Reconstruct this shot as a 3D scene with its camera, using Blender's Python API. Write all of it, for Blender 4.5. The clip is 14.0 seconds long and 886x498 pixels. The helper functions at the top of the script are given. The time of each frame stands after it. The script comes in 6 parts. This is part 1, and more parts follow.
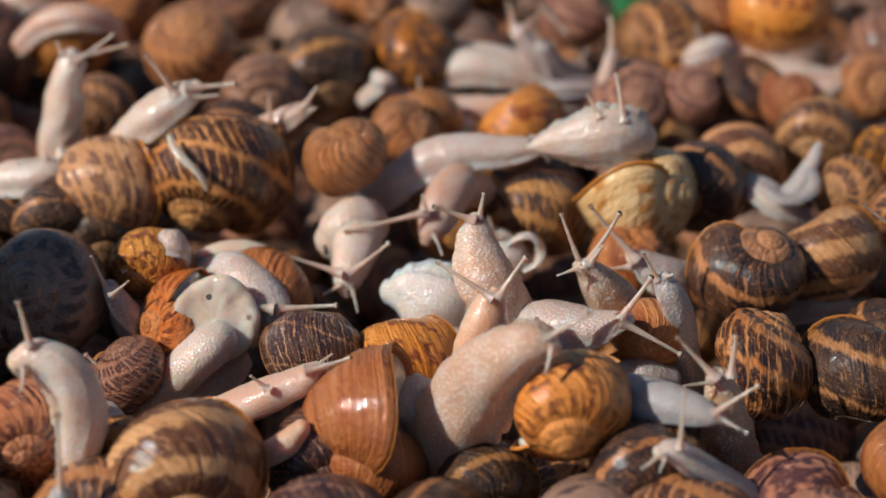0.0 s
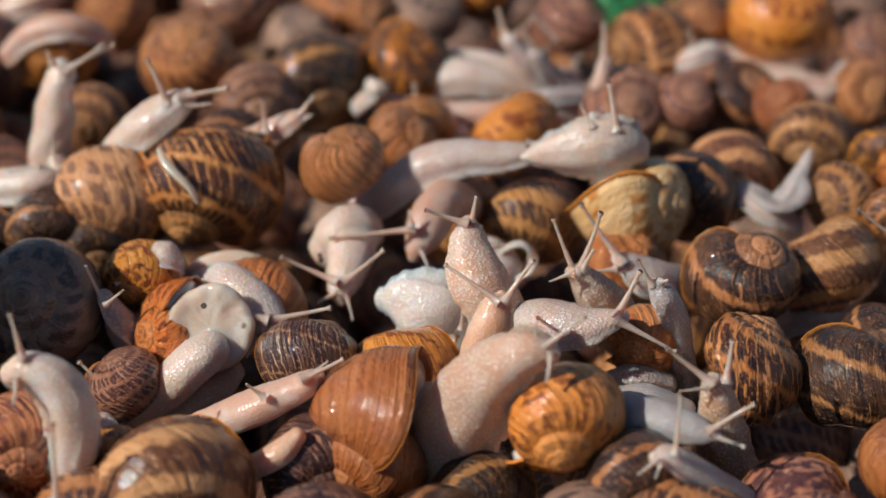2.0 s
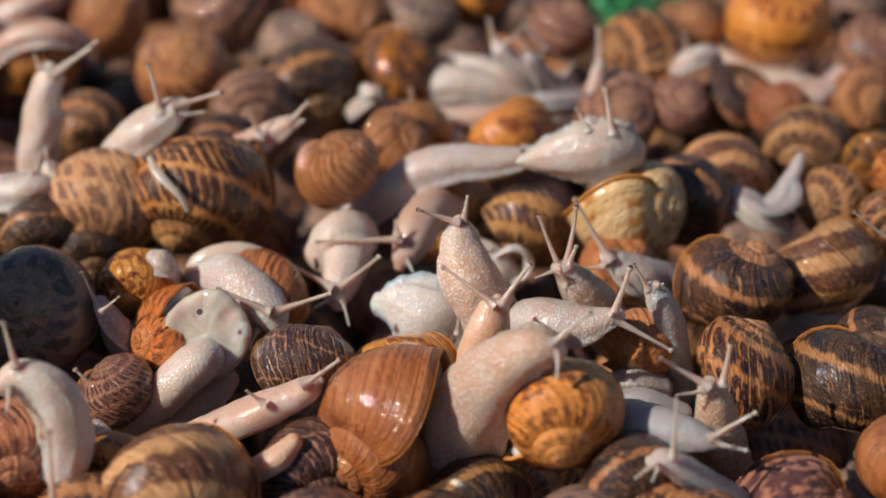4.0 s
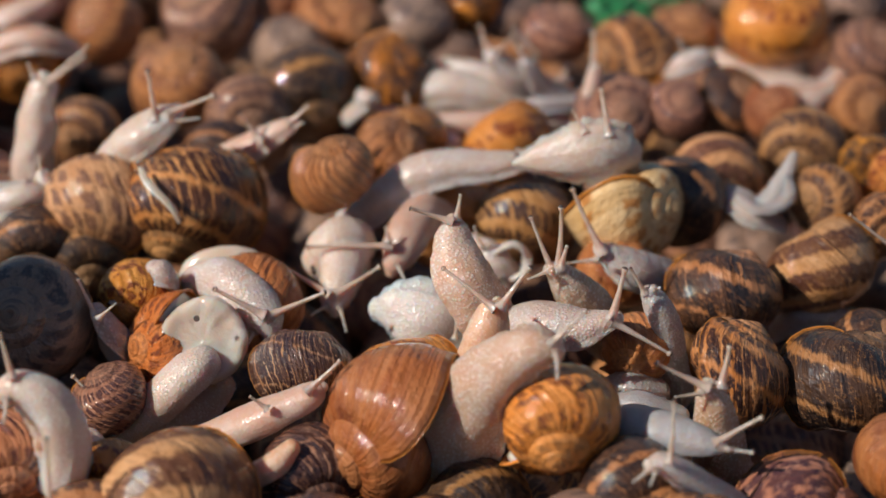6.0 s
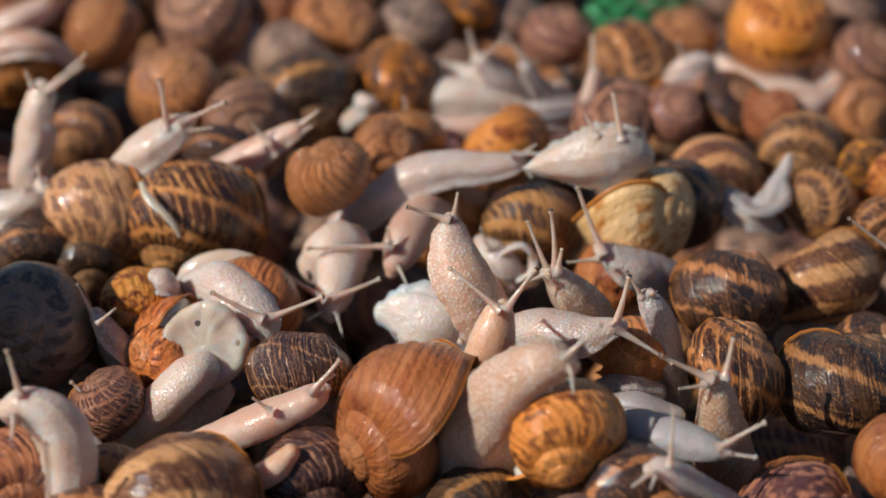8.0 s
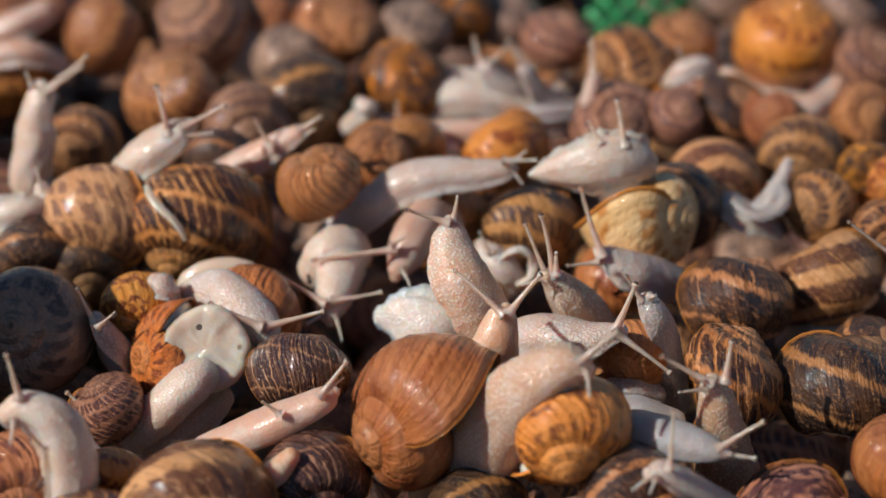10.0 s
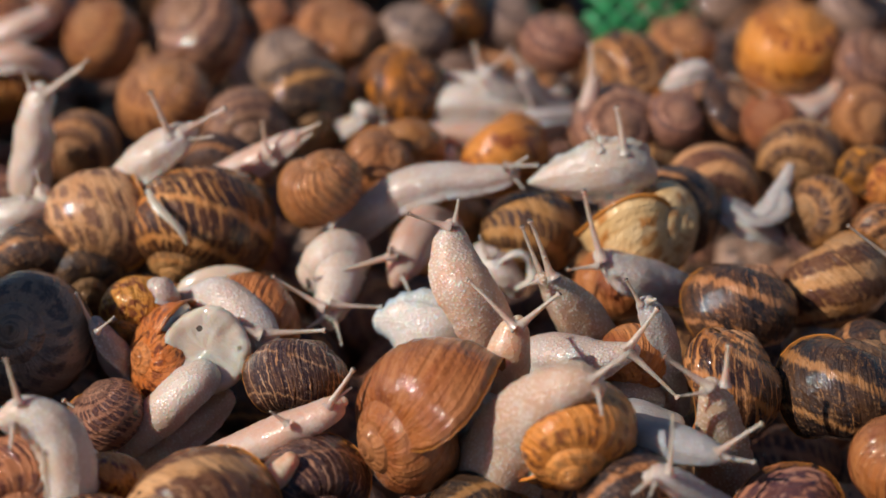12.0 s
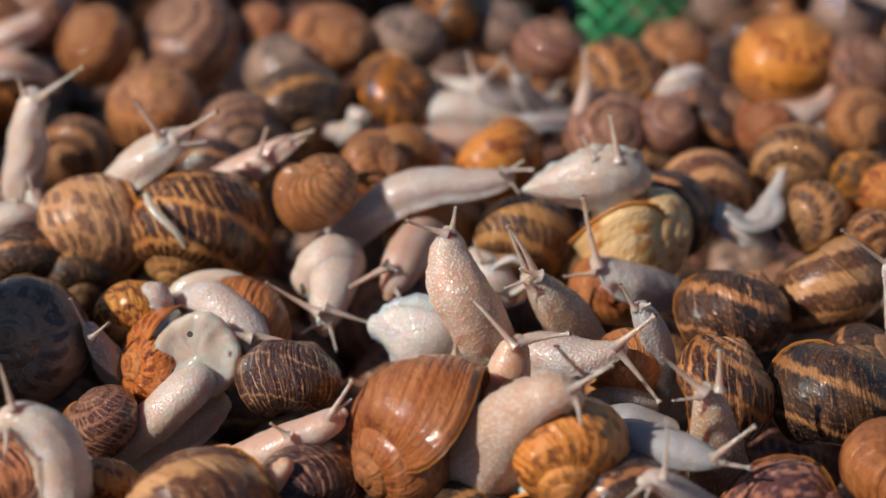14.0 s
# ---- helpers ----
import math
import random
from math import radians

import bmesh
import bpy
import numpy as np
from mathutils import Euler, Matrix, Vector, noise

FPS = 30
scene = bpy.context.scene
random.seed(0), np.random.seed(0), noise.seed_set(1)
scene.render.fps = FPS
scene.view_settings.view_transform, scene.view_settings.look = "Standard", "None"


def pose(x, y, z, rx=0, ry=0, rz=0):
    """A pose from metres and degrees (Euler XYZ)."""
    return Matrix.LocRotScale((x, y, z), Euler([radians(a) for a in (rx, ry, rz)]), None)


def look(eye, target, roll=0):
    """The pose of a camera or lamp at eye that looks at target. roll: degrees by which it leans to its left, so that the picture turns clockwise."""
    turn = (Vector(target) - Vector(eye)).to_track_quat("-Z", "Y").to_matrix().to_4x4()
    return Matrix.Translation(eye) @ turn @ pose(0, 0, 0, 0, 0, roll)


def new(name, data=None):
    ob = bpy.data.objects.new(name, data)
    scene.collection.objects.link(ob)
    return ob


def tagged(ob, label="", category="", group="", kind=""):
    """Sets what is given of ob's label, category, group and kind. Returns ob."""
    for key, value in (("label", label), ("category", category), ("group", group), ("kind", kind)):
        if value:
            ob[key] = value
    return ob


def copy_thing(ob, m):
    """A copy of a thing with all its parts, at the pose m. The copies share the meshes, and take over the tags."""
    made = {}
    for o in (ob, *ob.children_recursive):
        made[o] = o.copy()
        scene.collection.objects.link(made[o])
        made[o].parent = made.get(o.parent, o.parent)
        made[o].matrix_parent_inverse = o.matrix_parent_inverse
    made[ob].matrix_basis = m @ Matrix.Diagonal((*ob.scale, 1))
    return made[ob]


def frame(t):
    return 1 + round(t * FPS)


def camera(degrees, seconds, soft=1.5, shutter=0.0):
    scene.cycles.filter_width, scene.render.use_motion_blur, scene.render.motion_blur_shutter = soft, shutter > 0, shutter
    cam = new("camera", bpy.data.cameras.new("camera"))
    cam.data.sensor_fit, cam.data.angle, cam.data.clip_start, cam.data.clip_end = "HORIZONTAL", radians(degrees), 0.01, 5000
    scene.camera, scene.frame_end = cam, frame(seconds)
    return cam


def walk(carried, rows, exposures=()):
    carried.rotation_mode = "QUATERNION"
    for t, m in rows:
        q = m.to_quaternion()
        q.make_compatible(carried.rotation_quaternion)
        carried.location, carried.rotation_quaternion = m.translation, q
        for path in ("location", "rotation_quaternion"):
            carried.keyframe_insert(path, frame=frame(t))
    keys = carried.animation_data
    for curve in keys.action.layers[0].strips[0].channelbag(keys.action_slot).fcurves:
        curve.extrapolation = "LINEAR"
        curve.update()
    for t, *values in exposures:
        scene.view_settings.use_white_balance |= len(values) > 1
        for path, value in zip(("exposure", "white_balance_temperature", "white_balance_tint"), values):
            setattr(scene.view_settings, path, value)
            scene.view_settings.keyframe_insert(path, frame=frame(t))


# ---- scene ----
# Heap of live garden snails at a farm, low warm sun from one side.
cam = camera(25, 14.0)
cam.data.dof.use_dof = True
cam.data.dof.focus_distance = 0.447
cam.data.dof.aperture_fstop = 7.6
EYE = (0.0000, -0.4193, 0.2723)
walk(cam, [
    (0, look(EYE, (-0.00339, -0.00293, -0.00451), 0.8)),
    (1.5, look(EYE, (-0.00240, -0.00223, -0.00344), 0.6)),
    (3, look(EYE, (-0.00141, -0.00146, -0.00225), 0.4)),
    (5.5, look(EYE, (-0.00042, -0.00092, -0.00142), 0.15)),
    (6.5, look(EYE, (0.00000, -0.00023, -0.00036), 0)),
    (7, look(EYE, (0.00000, 0.00000, 0.00000), 0)),
    (8, look(EYE, (0.00000, 0.00000, 0.00000), 0)),
    (10.5, look(EYE, (0.00014, 0.00069, 0.00107), -0.05)),
    (12, look(EYE, (0.00028, 0.00108, 0.00166), -0.1)),
    (13, look(EYE, (0.00071, 0.00131, 0.00202), -0.1)),
    (14, look(EYE, (0.00170, 0.00177, 0.00273), -0.1)),
])

# ---- light ----
SUN = Vector((-0.72, -0.25, 0.65)).normalized()
world = bpy.data.worlds.new("sky")
scene.world = world
world.use_nodes = True
sky = world.node_tree.nodes.new("ShaderNodeTexSky")
sky.sky_type, sky.sun_disc = "NISHITA", False
sky.air_density, sky.dust_density, sky.ozone_density = 1.3, 0.1, 5.0
sky.sun_elevation = math.asin(SUN.z)
sky.sun_rotation = math.atan2(SUN.x, SUN.y)
world.node_tree.links.new(sky.outputs[0], world.node_tree.nodes["Background"].inputs[0])
world.node_tree.nodes["Background"].inputs[1].default_value = 0.056
sun = new("sun", bpy.data.lights.new("sun", "SUN"))
sun.data.energy, sun.data.angle, sun.data.color = 4.8, radians(0.6), (1.0, 0.945, 0.87)
sun.matrix_world = look(SUN, (0, 0, 0))
scene.view_settings.exposure = -0.2


# ---- materials ----
def node(tree, kind, **sets):
    n = tree.nodes.new("ShaderNode" + kind)
    for key, value in sets.items():
        n.inputs[key.replace("_", " ")].default_value = value
    return n


def math_node(tree, op, a, b=0.0, c=0.0):
    n = tree.nodes.new("ShaderNodeMath")
    n.operation = op
    for i, v in enumerate((a, b, c)):
        if isinstance(v, (int, float)):
            n.inputs[i].default_value = v
        else:
            tree.links.new(v, n.inputs[i])
    return n.outputs[0]


def ramp(tree, fac, stops):
    n = tree.nodes.new("ShaderNodeValToRGB")
    e = n.color_ramp.elements
    while len(e) < len(stops):
        e.new(0.5)
    for el, (p, c) in zip(e, stops):
        el.position = p
        el.color = (c, c, c, 1) if isinstance(c, (int, float)) else (*c, 1)
    tree.links.new(fac, n.inputs[0])
    return n.outputs[0]


def mix(tree, fac, a, b):
    n = tree.nodes.new("ShaderNodeMix")
    n.data_type = "RGBA"
    for slot, v in ((0, fac), (6, a), (7, b)):
        if isinstance(v, (int, float)):
            n.inputs[slot].default_value = v
        elif isinstance(v, tuple):
            n.inputs[slot].default_value = (*v, 1)
        else:
            tree.links.new(v, n.inputs[slot])
    return n.outputs[2]


def noise_at(tree, vec, scale, detail=3.0, rough=0.55):
    n = node(tree, "TexNoise", Scale=scale, Detail=detail, Roughness=rough)
    tree.links.new(vec, n.inputs["Vector"])
    return n.outputs[0]


def stretched(tree, uv, u, v, shift):
    n = tree.nodes.new("ShaderNodeCombineXYZ")
    tree.links.new(math_node(tree, "MULTIPLY", uv[0], u), n.inputs[0])
    tree.links.new(math_node(tree, "MULTIPLY", uv[1], v), n.inputs[1])
    tree.links.new(shift, n.inputs[2])
    return n.outputs[0]


def fresh(name):
    m = bpy.data.materials.new(name)
    m.use_nodes = True
    return m, m.node_tree, m.node_tree.nodes["Principled BSDF"]


def shell_material(name, base, pale, dark, bands, cover=0.6, count=26, blotch=0.0, big=1.0, ridges=0.6, aged=0.5, fade=0.0, wave=2.2, streaks=1.0):
    """Snail shell. bands: (place, half width) round the tube, cut by pale flames across them; cover: how much of a band stays dark; count: flames in a turn; blotch, big: loose dark patches and their size; aged: paling towards the tip; fade: softness of the marks; streaks: strength of the growth lines in the colour."""
    m, t, bsdf = fresh(name)
    coords = t.nodes.new("ShaderNodeTexCoord")
    sep = t.nodes.new("ShaderNodeSeparateXYZ")
    t.links.new(coords.outputs["UV"], sep.inputs[0])
    info = t.nodes.new("ShaderNodeObjectInfo")
    shift = math_node(t, "MULTIPLY", info.outputs["Random"], 40.0)
    uv = (sep.outputs[0], sep.outputs[1])

    def field(u, v, detail=3.0, rough=0.55):
        return noise_at(t, stretched(t, uv, u, v, shift), 1.0, detail, rough)

    # growth streaks in the ground colour
    fine = field(190, 3.0, 3.0, 0.6)
    streak = field(46, 1.6, 4.0, 0.7)
    cloud = field(9, 5, 5.0, 0.62)
    ground = mix(t, ramp(t, cloud, [(0.40, 0.0), (0.62, 1.0)]), base, tuple(0.75 * b + 0.25 * p for b, p in zip(base, pale)))
    ground = mix(t, math_node(t, "MULTIPLY", ramp(t, streak, [(0.47, 0.0), (0.62, 1.0)]), 0.24 * streaks), ground, pale)
    ground = mix(t, math_node(t, "MULTIPLY", ramp(t, streak, [(0.36, 1.0), (0.47, 0.0)]), 0.24 * streaks), ground, tuple(0.5 * b + 0.25 * k for b, k in zip(base, dark)))
    ground = mix(t, math_node(t, "MULTIPLY", ramp(t, fine, [(0.48, 0.0), (0.60, 1.0)]), 0.18 * streaks), ground, tuple(0.45 * b + 0.3 * k for b, k in zip(base, dark)))
    # bands
    jag = field(60, 10, 4.0, 0.65)
    bend = field(7, 7, 2.0, 0.5)
    v = math_node(t, "ADD", uv[1], math_node(t, "MULTIPLY", math_node(t, "SUBTRACT", bend, 0.5), 0.045))
    v = math_node(t, "ADD", v, math_node(t, "MULTIPLY", math_node(t, "SUBTRACT", jag, 0.5), 0.06))
    stops = [(0.0, 0.0)]
    for place, half in sorted(bands):
        stops += [(max(place - half - 0.006, 0.001), 0.0), (place - half + 0.006, 1.0), (place + half - 0.006, 1.0), (place + half + 0.006, 0.0)]
    band = ramp(t, v, stops[:31])
    # pale flames across the bands
    zig = field(14, 7, 3.0, 0.6)
    phase = math_node(t, "ADD", math_node(t, "MULTIPLY", uv[0], 6.2832 * count), math_node(t, "MULTIPLY", zig, 6.2832 * wave))
    flame = math_node(t, "MULTIPLY", math_node(t, "ADD", math_node(t, "SINE", phase), 1.0), 0.5)
    broken = field(48, 7, 5.0, 0.7)
    flame = math_node(t, "ADD", math_node(t, "MULTIPLY", flame, 0.40), math_node(t, "MULTIPLY", broken, 0.60))
    edge = 0.72 - 0.5 * cover
    flame = ramp(t, flame, [(edge - 0.02 - 0.06 * fade, 0.0), (edge + 0.03 + 0.08 * fade, 1.0)])
    mark = math_node(t, "MULTIPLY", band, flame)
    if blotch > 0:
        spots = field(12 / big, 7 / big, 3.0, 0.55)
        mark = math_node(t, "MAXIMUM", mark, ramp(t, spots, [(0.66 - 0.28 * blotch, 0.0), (0.70 - 0.28 * blotch + 0.05 * fade, 1.0)]))
    scuff = field(90, 60, 4.0, 0.7)
    mark = math_node(t, "MULTIPLY", mark, ramp(t, scuff, [(0.56, 0.97), (0.66, 0.45)]))
    tone = mix(t, ramp(t, field(24, 5, 3.0), [(0.4, 0.0), (0.62, 0.6)]), dark, tuple(0.72 * k + 0.28 * b for k, b in zip(dark, base)))
    colour = mix(t, mark, ground, tone)
    old = ramp(t, math_node(t, "ADD", math_node(t, "MULTIPLY", uv[0], 0.4), math_node(t, "MULTIPLY", math_node(t, "SUBTRACT", cloud, 0.5), 0.3)), [(0.26, 0.0), (0.37, aged)])
    colour = mix(t, old, colour, tuple(0.55 * p + 0.45 * b for p, b in zip(pale, base)))
    # worn specks and pits
    colour = mix(t, ramp(t, field(42, 30, 6.0, 0.75), [(0.58, 0.0), (0.66, 0.5)]), colour, tuple(0.7 * p + 0.3 * b for p, b in zip(pale, base)))
    colour = mix(t, ramp(t, field(75, 50, 3.0, 0.6), [(0.60, 0.0), (0.68, 0.5)]), colour, tuple(0.6 * k + 0.2 * b for k, b in zip(dark, base)))
    hsv = t.nodes.new("ShaderNodeHueSaturation")
    t.links.new(math_node(t, "ADD", math_node(t, "MULTIPLY", math_node(t, "FRACT", shift), 0.014), 0.493), hsv.inputs["Hue"])
    t.links.new(math_node(t, "ADD", math_node(t, "MULTIPLY", info.outputs["Random"], 0.3), 0.98), hsv.inputs["Value"])
    t.links.new(colour, hsv.inputs["Color"])
    hsv.inputs["Saturation"].default_value = 1.0
    t.links.new(hsv.outputs[0], bsdf.inputs["Base Color"])
    # ribs along the growth lines, hammered dents
    rib = field(64, 1.6, 3.0, 0.6)
    dent = field(26, 18, 4.0, 0.6)
    grain = field(120, 80, 2.0, 0.6)
    relief = math_node(t, "ADD", math_node(t, "MULTIPLY", rib, ridges), math_node(t, "MULTIPLY", dent, 0.75))
    relief = math_node(t, "ADD", relief, math_node(t, "MULTIPLY", grain, 0.16))
    bump = node(t, "Bump", Strength=0.9, Distance=0.0019)
    t.links.new(relief, bump.inputs["Height"])
    t.links.new(bump.outputs[0], bsdf.inputs["Normal"])
    film = node(t, "Bump", Strength=0.55, Distance=0.0015)
    t.links.new(relief, film.inputs["Height"])
    t.links.new(film.outputs[0], bsdf.inputs["Coat Normal"])
    t.links.new(math_node(t, "ADD", math_node(t, "MULTIPLY", dent, 0.3), 0.32), bsdf.inputs["Roughness"])
    bsdf.inputs["Coat Weight"].default_value = 1.0
    bsdf.inputs["Specular IOR Level"].default_value = 0.16
    t.links.new(ramp(t, cloud, [(0.35, 0.035), (0.65, 0.075)]), bsdf.inputs["Coat Roughness"])
    bsdf.inputs["Coat IOR"].default_value = 1.5
    return m


def skin_material(name, light, mid, deep, lumps=1.0, gloss=0.34, wet=0.5):
    """Wet snail skin: fine close lumps parted by faint grooves, warmer along the back, paler towards the sole, light that sinks in."""
    m, t, bsdf = fresh(name)
    coords = t.nodes.new("ShaderNodeTexCoord")
    info = t.nodes.new("ShaderNodeObjectInfo")
    place = coords.outputs["Object"]
    sep = t.nodes.new("ShaderNodeSeparateXYZ")
    t.links.new(coords.outputs["UV"], sep.inputs[0])
    round_ = math_node(t, "ABSOLUTE", math_node(t, "SUBTRACT", math_node(t, "DIVIDE", sep.outputs[1], 34.0), 0.5))
    big = noise_at(t, place, 110.0, 4.0, 0.6)
    fold = noise_at(t, place, 320.0, 3.0)
    warped = t.nodes.new("ShaderNodeVectorMath")
    warped.operation = "MULTIPLY_ADD"
    soft = node(t, "TexNoise", Scale=700.0, Detail=2.0)
    t.links.new(place, soft.inputs["Vector"])
    t.links.new(soft.outputs["Color"], warped.inputs[0])
    warped.inputs[1].default_value = (0.0006, 0.0006, 0.0006)
    t.links.new(place, warped.inputs[2])
    cells = node(t, "TexVoronoi", Scale=1300.0)
    cells.inputs["Randomness"].default_value = 0.9
    t.links.new(warped.outputs[0], cells.inputs["Vector"])
    colour = mix(t, ramp(t, big, [(0.40, 0.0), (0.58, 1.0)]), mid, light)
    sway = math_node(t, "ADD", round_, math_node(t, "MULTIPLY", math_node(t, "SUBTRACT", big, 0.5), 0.35))
    back = ramp(t, sway, [(0.0, 0.55), (0.22, 0.0)])
    colour = mix(t, back, colour, tuple(0.7 * m_ + 0.3 * d_ for m_, d_ in zip(mid, deep)))
    groove = ramp(t, cells.outputs["Distance"], [(0.28, 0.0), (0.56, 0.10 + 0.55 * lumps)])
    colour = mix(t, groove, colour, tuple(0.5 * m_ + 0.5 * d_ for m_, d_ in zip(mid, deep)))
    crown = ramp(t, cells.outputs["Distance"], [(0.14, 0.9 * lumps), (0.36, 0.0)])
    colour = mix(t, crown, colour, tuple(min(0.9, 1.12 * c_ + 0.04) for c_ in light))
    hsv = t.nodes.new("ShaderNodeHueSaturation")
    t.links.new(math_node(t, "ADD", math_node(t, "MULTIPLY", info.outputs["Random"], 0.14), 0.85), hsv.inputs["Value"])
    t.links.new(colour, hsv.inputs["Color"])
    hsv.inputs["Saturation"].default_value = 1.04
    t.links.new(hsv.outputs[0], bsdf.inputs["Base Color"])
    lump = ramp(t, cells.outputs["Distance"], [(0.1, 1.0), (0.62, 0.0)])
    relief = math_node(t, "ADD", math_node(t, "MULTIPLY", lump, 0.10 + 0.55 * lumps), math_node(t, "MULTIPLY", fold, 0.3))
    bump = node(t, "Bump", Strength=0.7, Distance=0.0005)
    t.links.new(relief, bump.inputs["Height"])
    t.links.new(bump.outputs[0], bsdf.inputs["Normal"])
    film = node(t, "Bump", Strength=0.5, Distance=0.0004)
    t.links.new(relief, film.inputs["Height"])
    t.links.new(film.outputs[0], bsdf.inputs["Coat Normal"])
    bsdf.inputs["Roughness"].default_value = gloss + 0.1
    bsdf.inputs["Subsurface Weight"].default_value = 0.9
    bsdf.inputs["Subsurface Radius"].default_value = (1.0, 0.55, 0.36)
    bsdf.inputs["Subsurface Scale"].default_value = 0.0048
    bsdf.inputs["Coat Weight"].default_value = 0.9 * wet
    bsdf.inputs["Coat Roughness"].default_value = 0.15
    return m


FIVE = ((0.36, 0.03), (0.47, 0.03), (0.56, 0.03), (0.64, 0.03), (0.73, 0.025))
THREE = ((0.38, 0.045), (0.55, 0.045), (0.69, 0.045))
BROAD = ((0.33, 0.05), (0.46, 0.05), (0.58, 0.045), (0.71, 0.05))
WIDE = ((0.40, 0.045), (0.56, 0.045), (0.70, 0.04))
TWO = ((0.50, 0.02), (0.66, 0.035))
SHELLS = {
    "amber": shell_material("amber_shell", (0.41, 0.128, 0.027), (0.66, 0.33, 0.13), (0.20, 0.052, 0.018), (), 0.18, 20, 0.42, 1.6, 1.0, 0.5, fade=2.5, streaks=0.85),
    "honey": shell_material("honey_shell", (0.56, 0.150, 0.020), (0.76, 0.36, 0.13), (0.15, 0.036, 0.012), TWO, 0.4, 24, 0.28, 0.4, 1.0, 0.45, fade=0.9, streaks=0.7),
    "golden": shell_material("golden_shell", (0.543, 0.171, 0.0188), (0.76, 0.368, 0.11), (0.17, 0.030, 0.010), TWO, 0.55, 24, 0.34, 0.5, 0.8, 0.4),
    "striped": shell_material("striped_shell", (0.456, 0.156, 0.0334), (0.72, 0.423, 0.22), (0.020, 0.010, 0.011), BROAD, 0.72, 34, 0.08, 1.0, 0.6, 0.3),
    "scarred": shell_material("scarred_shell", (0.456, 0.156, 0.0334), (0.74, 0.423, 0.17), (0.024, 0.009, 0.010), ((0.32, 0.05), (0.45, 0.06), (0.59, 0.055), (0.73, 0.06)), 0.80, 46, 0.05, 0.7, 0.6, 0.75, wave=2.4),
    "ribbon": shell_material("ribbon_shell", (0.543, 0.246, 0.0783), (0.78, 0.497, 0.27), (0.085, 0.028, 0.016), WIDE, 0.95, 30, 0.0, 1.0, 0.7, 0.3, fade=0.3),
    "glossy": shell_material("glossy_shell", (0.47, 0.225, 0.085), (0.68, 0.44, 0.24), (0.16, 0.075, 0.045), FIVE, 0.5, 22, 0.0, 1.0, 0.35, 0.4, fade=1.0),
    "banded": shell_material("banded_shell", (0.436, 0.175, 0.0523), (0.68, 0.396, 0.2), (0.045, 0.020, 0.018), THREE, 0.75, 34, 0.0, 1.0, 0.6, 0.5),
    "dark": shell_material("dark_shell", (0.349, 0.138, 0.0397), (0.56, 0.304, 0.15), (0.010, 0.010, 0.013), ((0.30, 0.07), (0.46, 0.07), (0.66, 0.095)), 0.95, 44, 0.22, 1.0, 0.5, 0.55),
    "dusk": shell_material("dusk_shell", (0.388, 0.138, 0.0418), (0.72, 0.331, 0.17), (0.012, 0.011, 0.013), ((0.30, 0.07), (0.46, 0.07), (0.66, 0.095)), 0.92, 44, 0.2, 1.0, 0.9, 1.0),
    "rib": shell_material("ribbed_shell", (0.50, 0.165, 0.045), (0.70, 0.38, 0.18), (0.15, 0.045, 0.022), (), 0.35, 30, 0.0, 0.8, 3.2, 0.4, fade=0.8),
    "cream": shell_material("cream_shell", (0.74, 0.45, 0.18), (0.88, 0.70, 0.46), (0.50, 0.19, 0.04), TWO, 0.5, 18, 0.1, 0.6, 0.25, 0.3, fade=1.0),
    "rust": shell_material("rust_shell", (0.446, 0.146, 0.047), (0.68, 0.331, 0.16), (0.14, 0.038, 0.022), THREE, 0.42, 30, 0.10, 0.8, 2.0, 0.5, fade=0.5),
    "mottled": shell_material("mottled_shell", (0.349, 0.142, 0.0627), (0.68, 0.423, 0.28), (0.028, 0.012, 0.016), ((0.28, 0.07), (0.44, 0.10), (0.66, 0.11)), 0.84, 46, 0.2, 0.8, 0.9, 0.2),
    "purple": shell_material("purple_shell", (0.33, 0.113, 0.0523), (0.56, 0.313, 0.22), (0.035, 0.013, 0.022), BROAD, 0.6, 22, 0.46, 0.6, 0.9, 0.3, fade=0.3),
    "tiger": shell_material("tiger_shell", (0.64, 0.204, 0.0146), (0.8, 0.331, 0.06), (0.012, 0.010, 0.011), (), 0.75, 12, 0.74, 1.05, 0.4, 0.0),
    "grey": shell_material("grey_shell", (0.291, 0.175, 0.12), (0.44, 0.285, 0.21), (0.06, 0.045, 0.045), TWO, 0.5, 20, 0.2, 1.0, 0.6, 0.4, fade=1.0),
    "plum": shell_material("plum_shell", (0.369, 0.156, 0.0836), (0.56, 0.322, 0.2), (0.07, 0.030, 0.030), FIVE, 0.7, 40, 0.1, 1.0, 0.7, 0.5, fade=0.5),
}
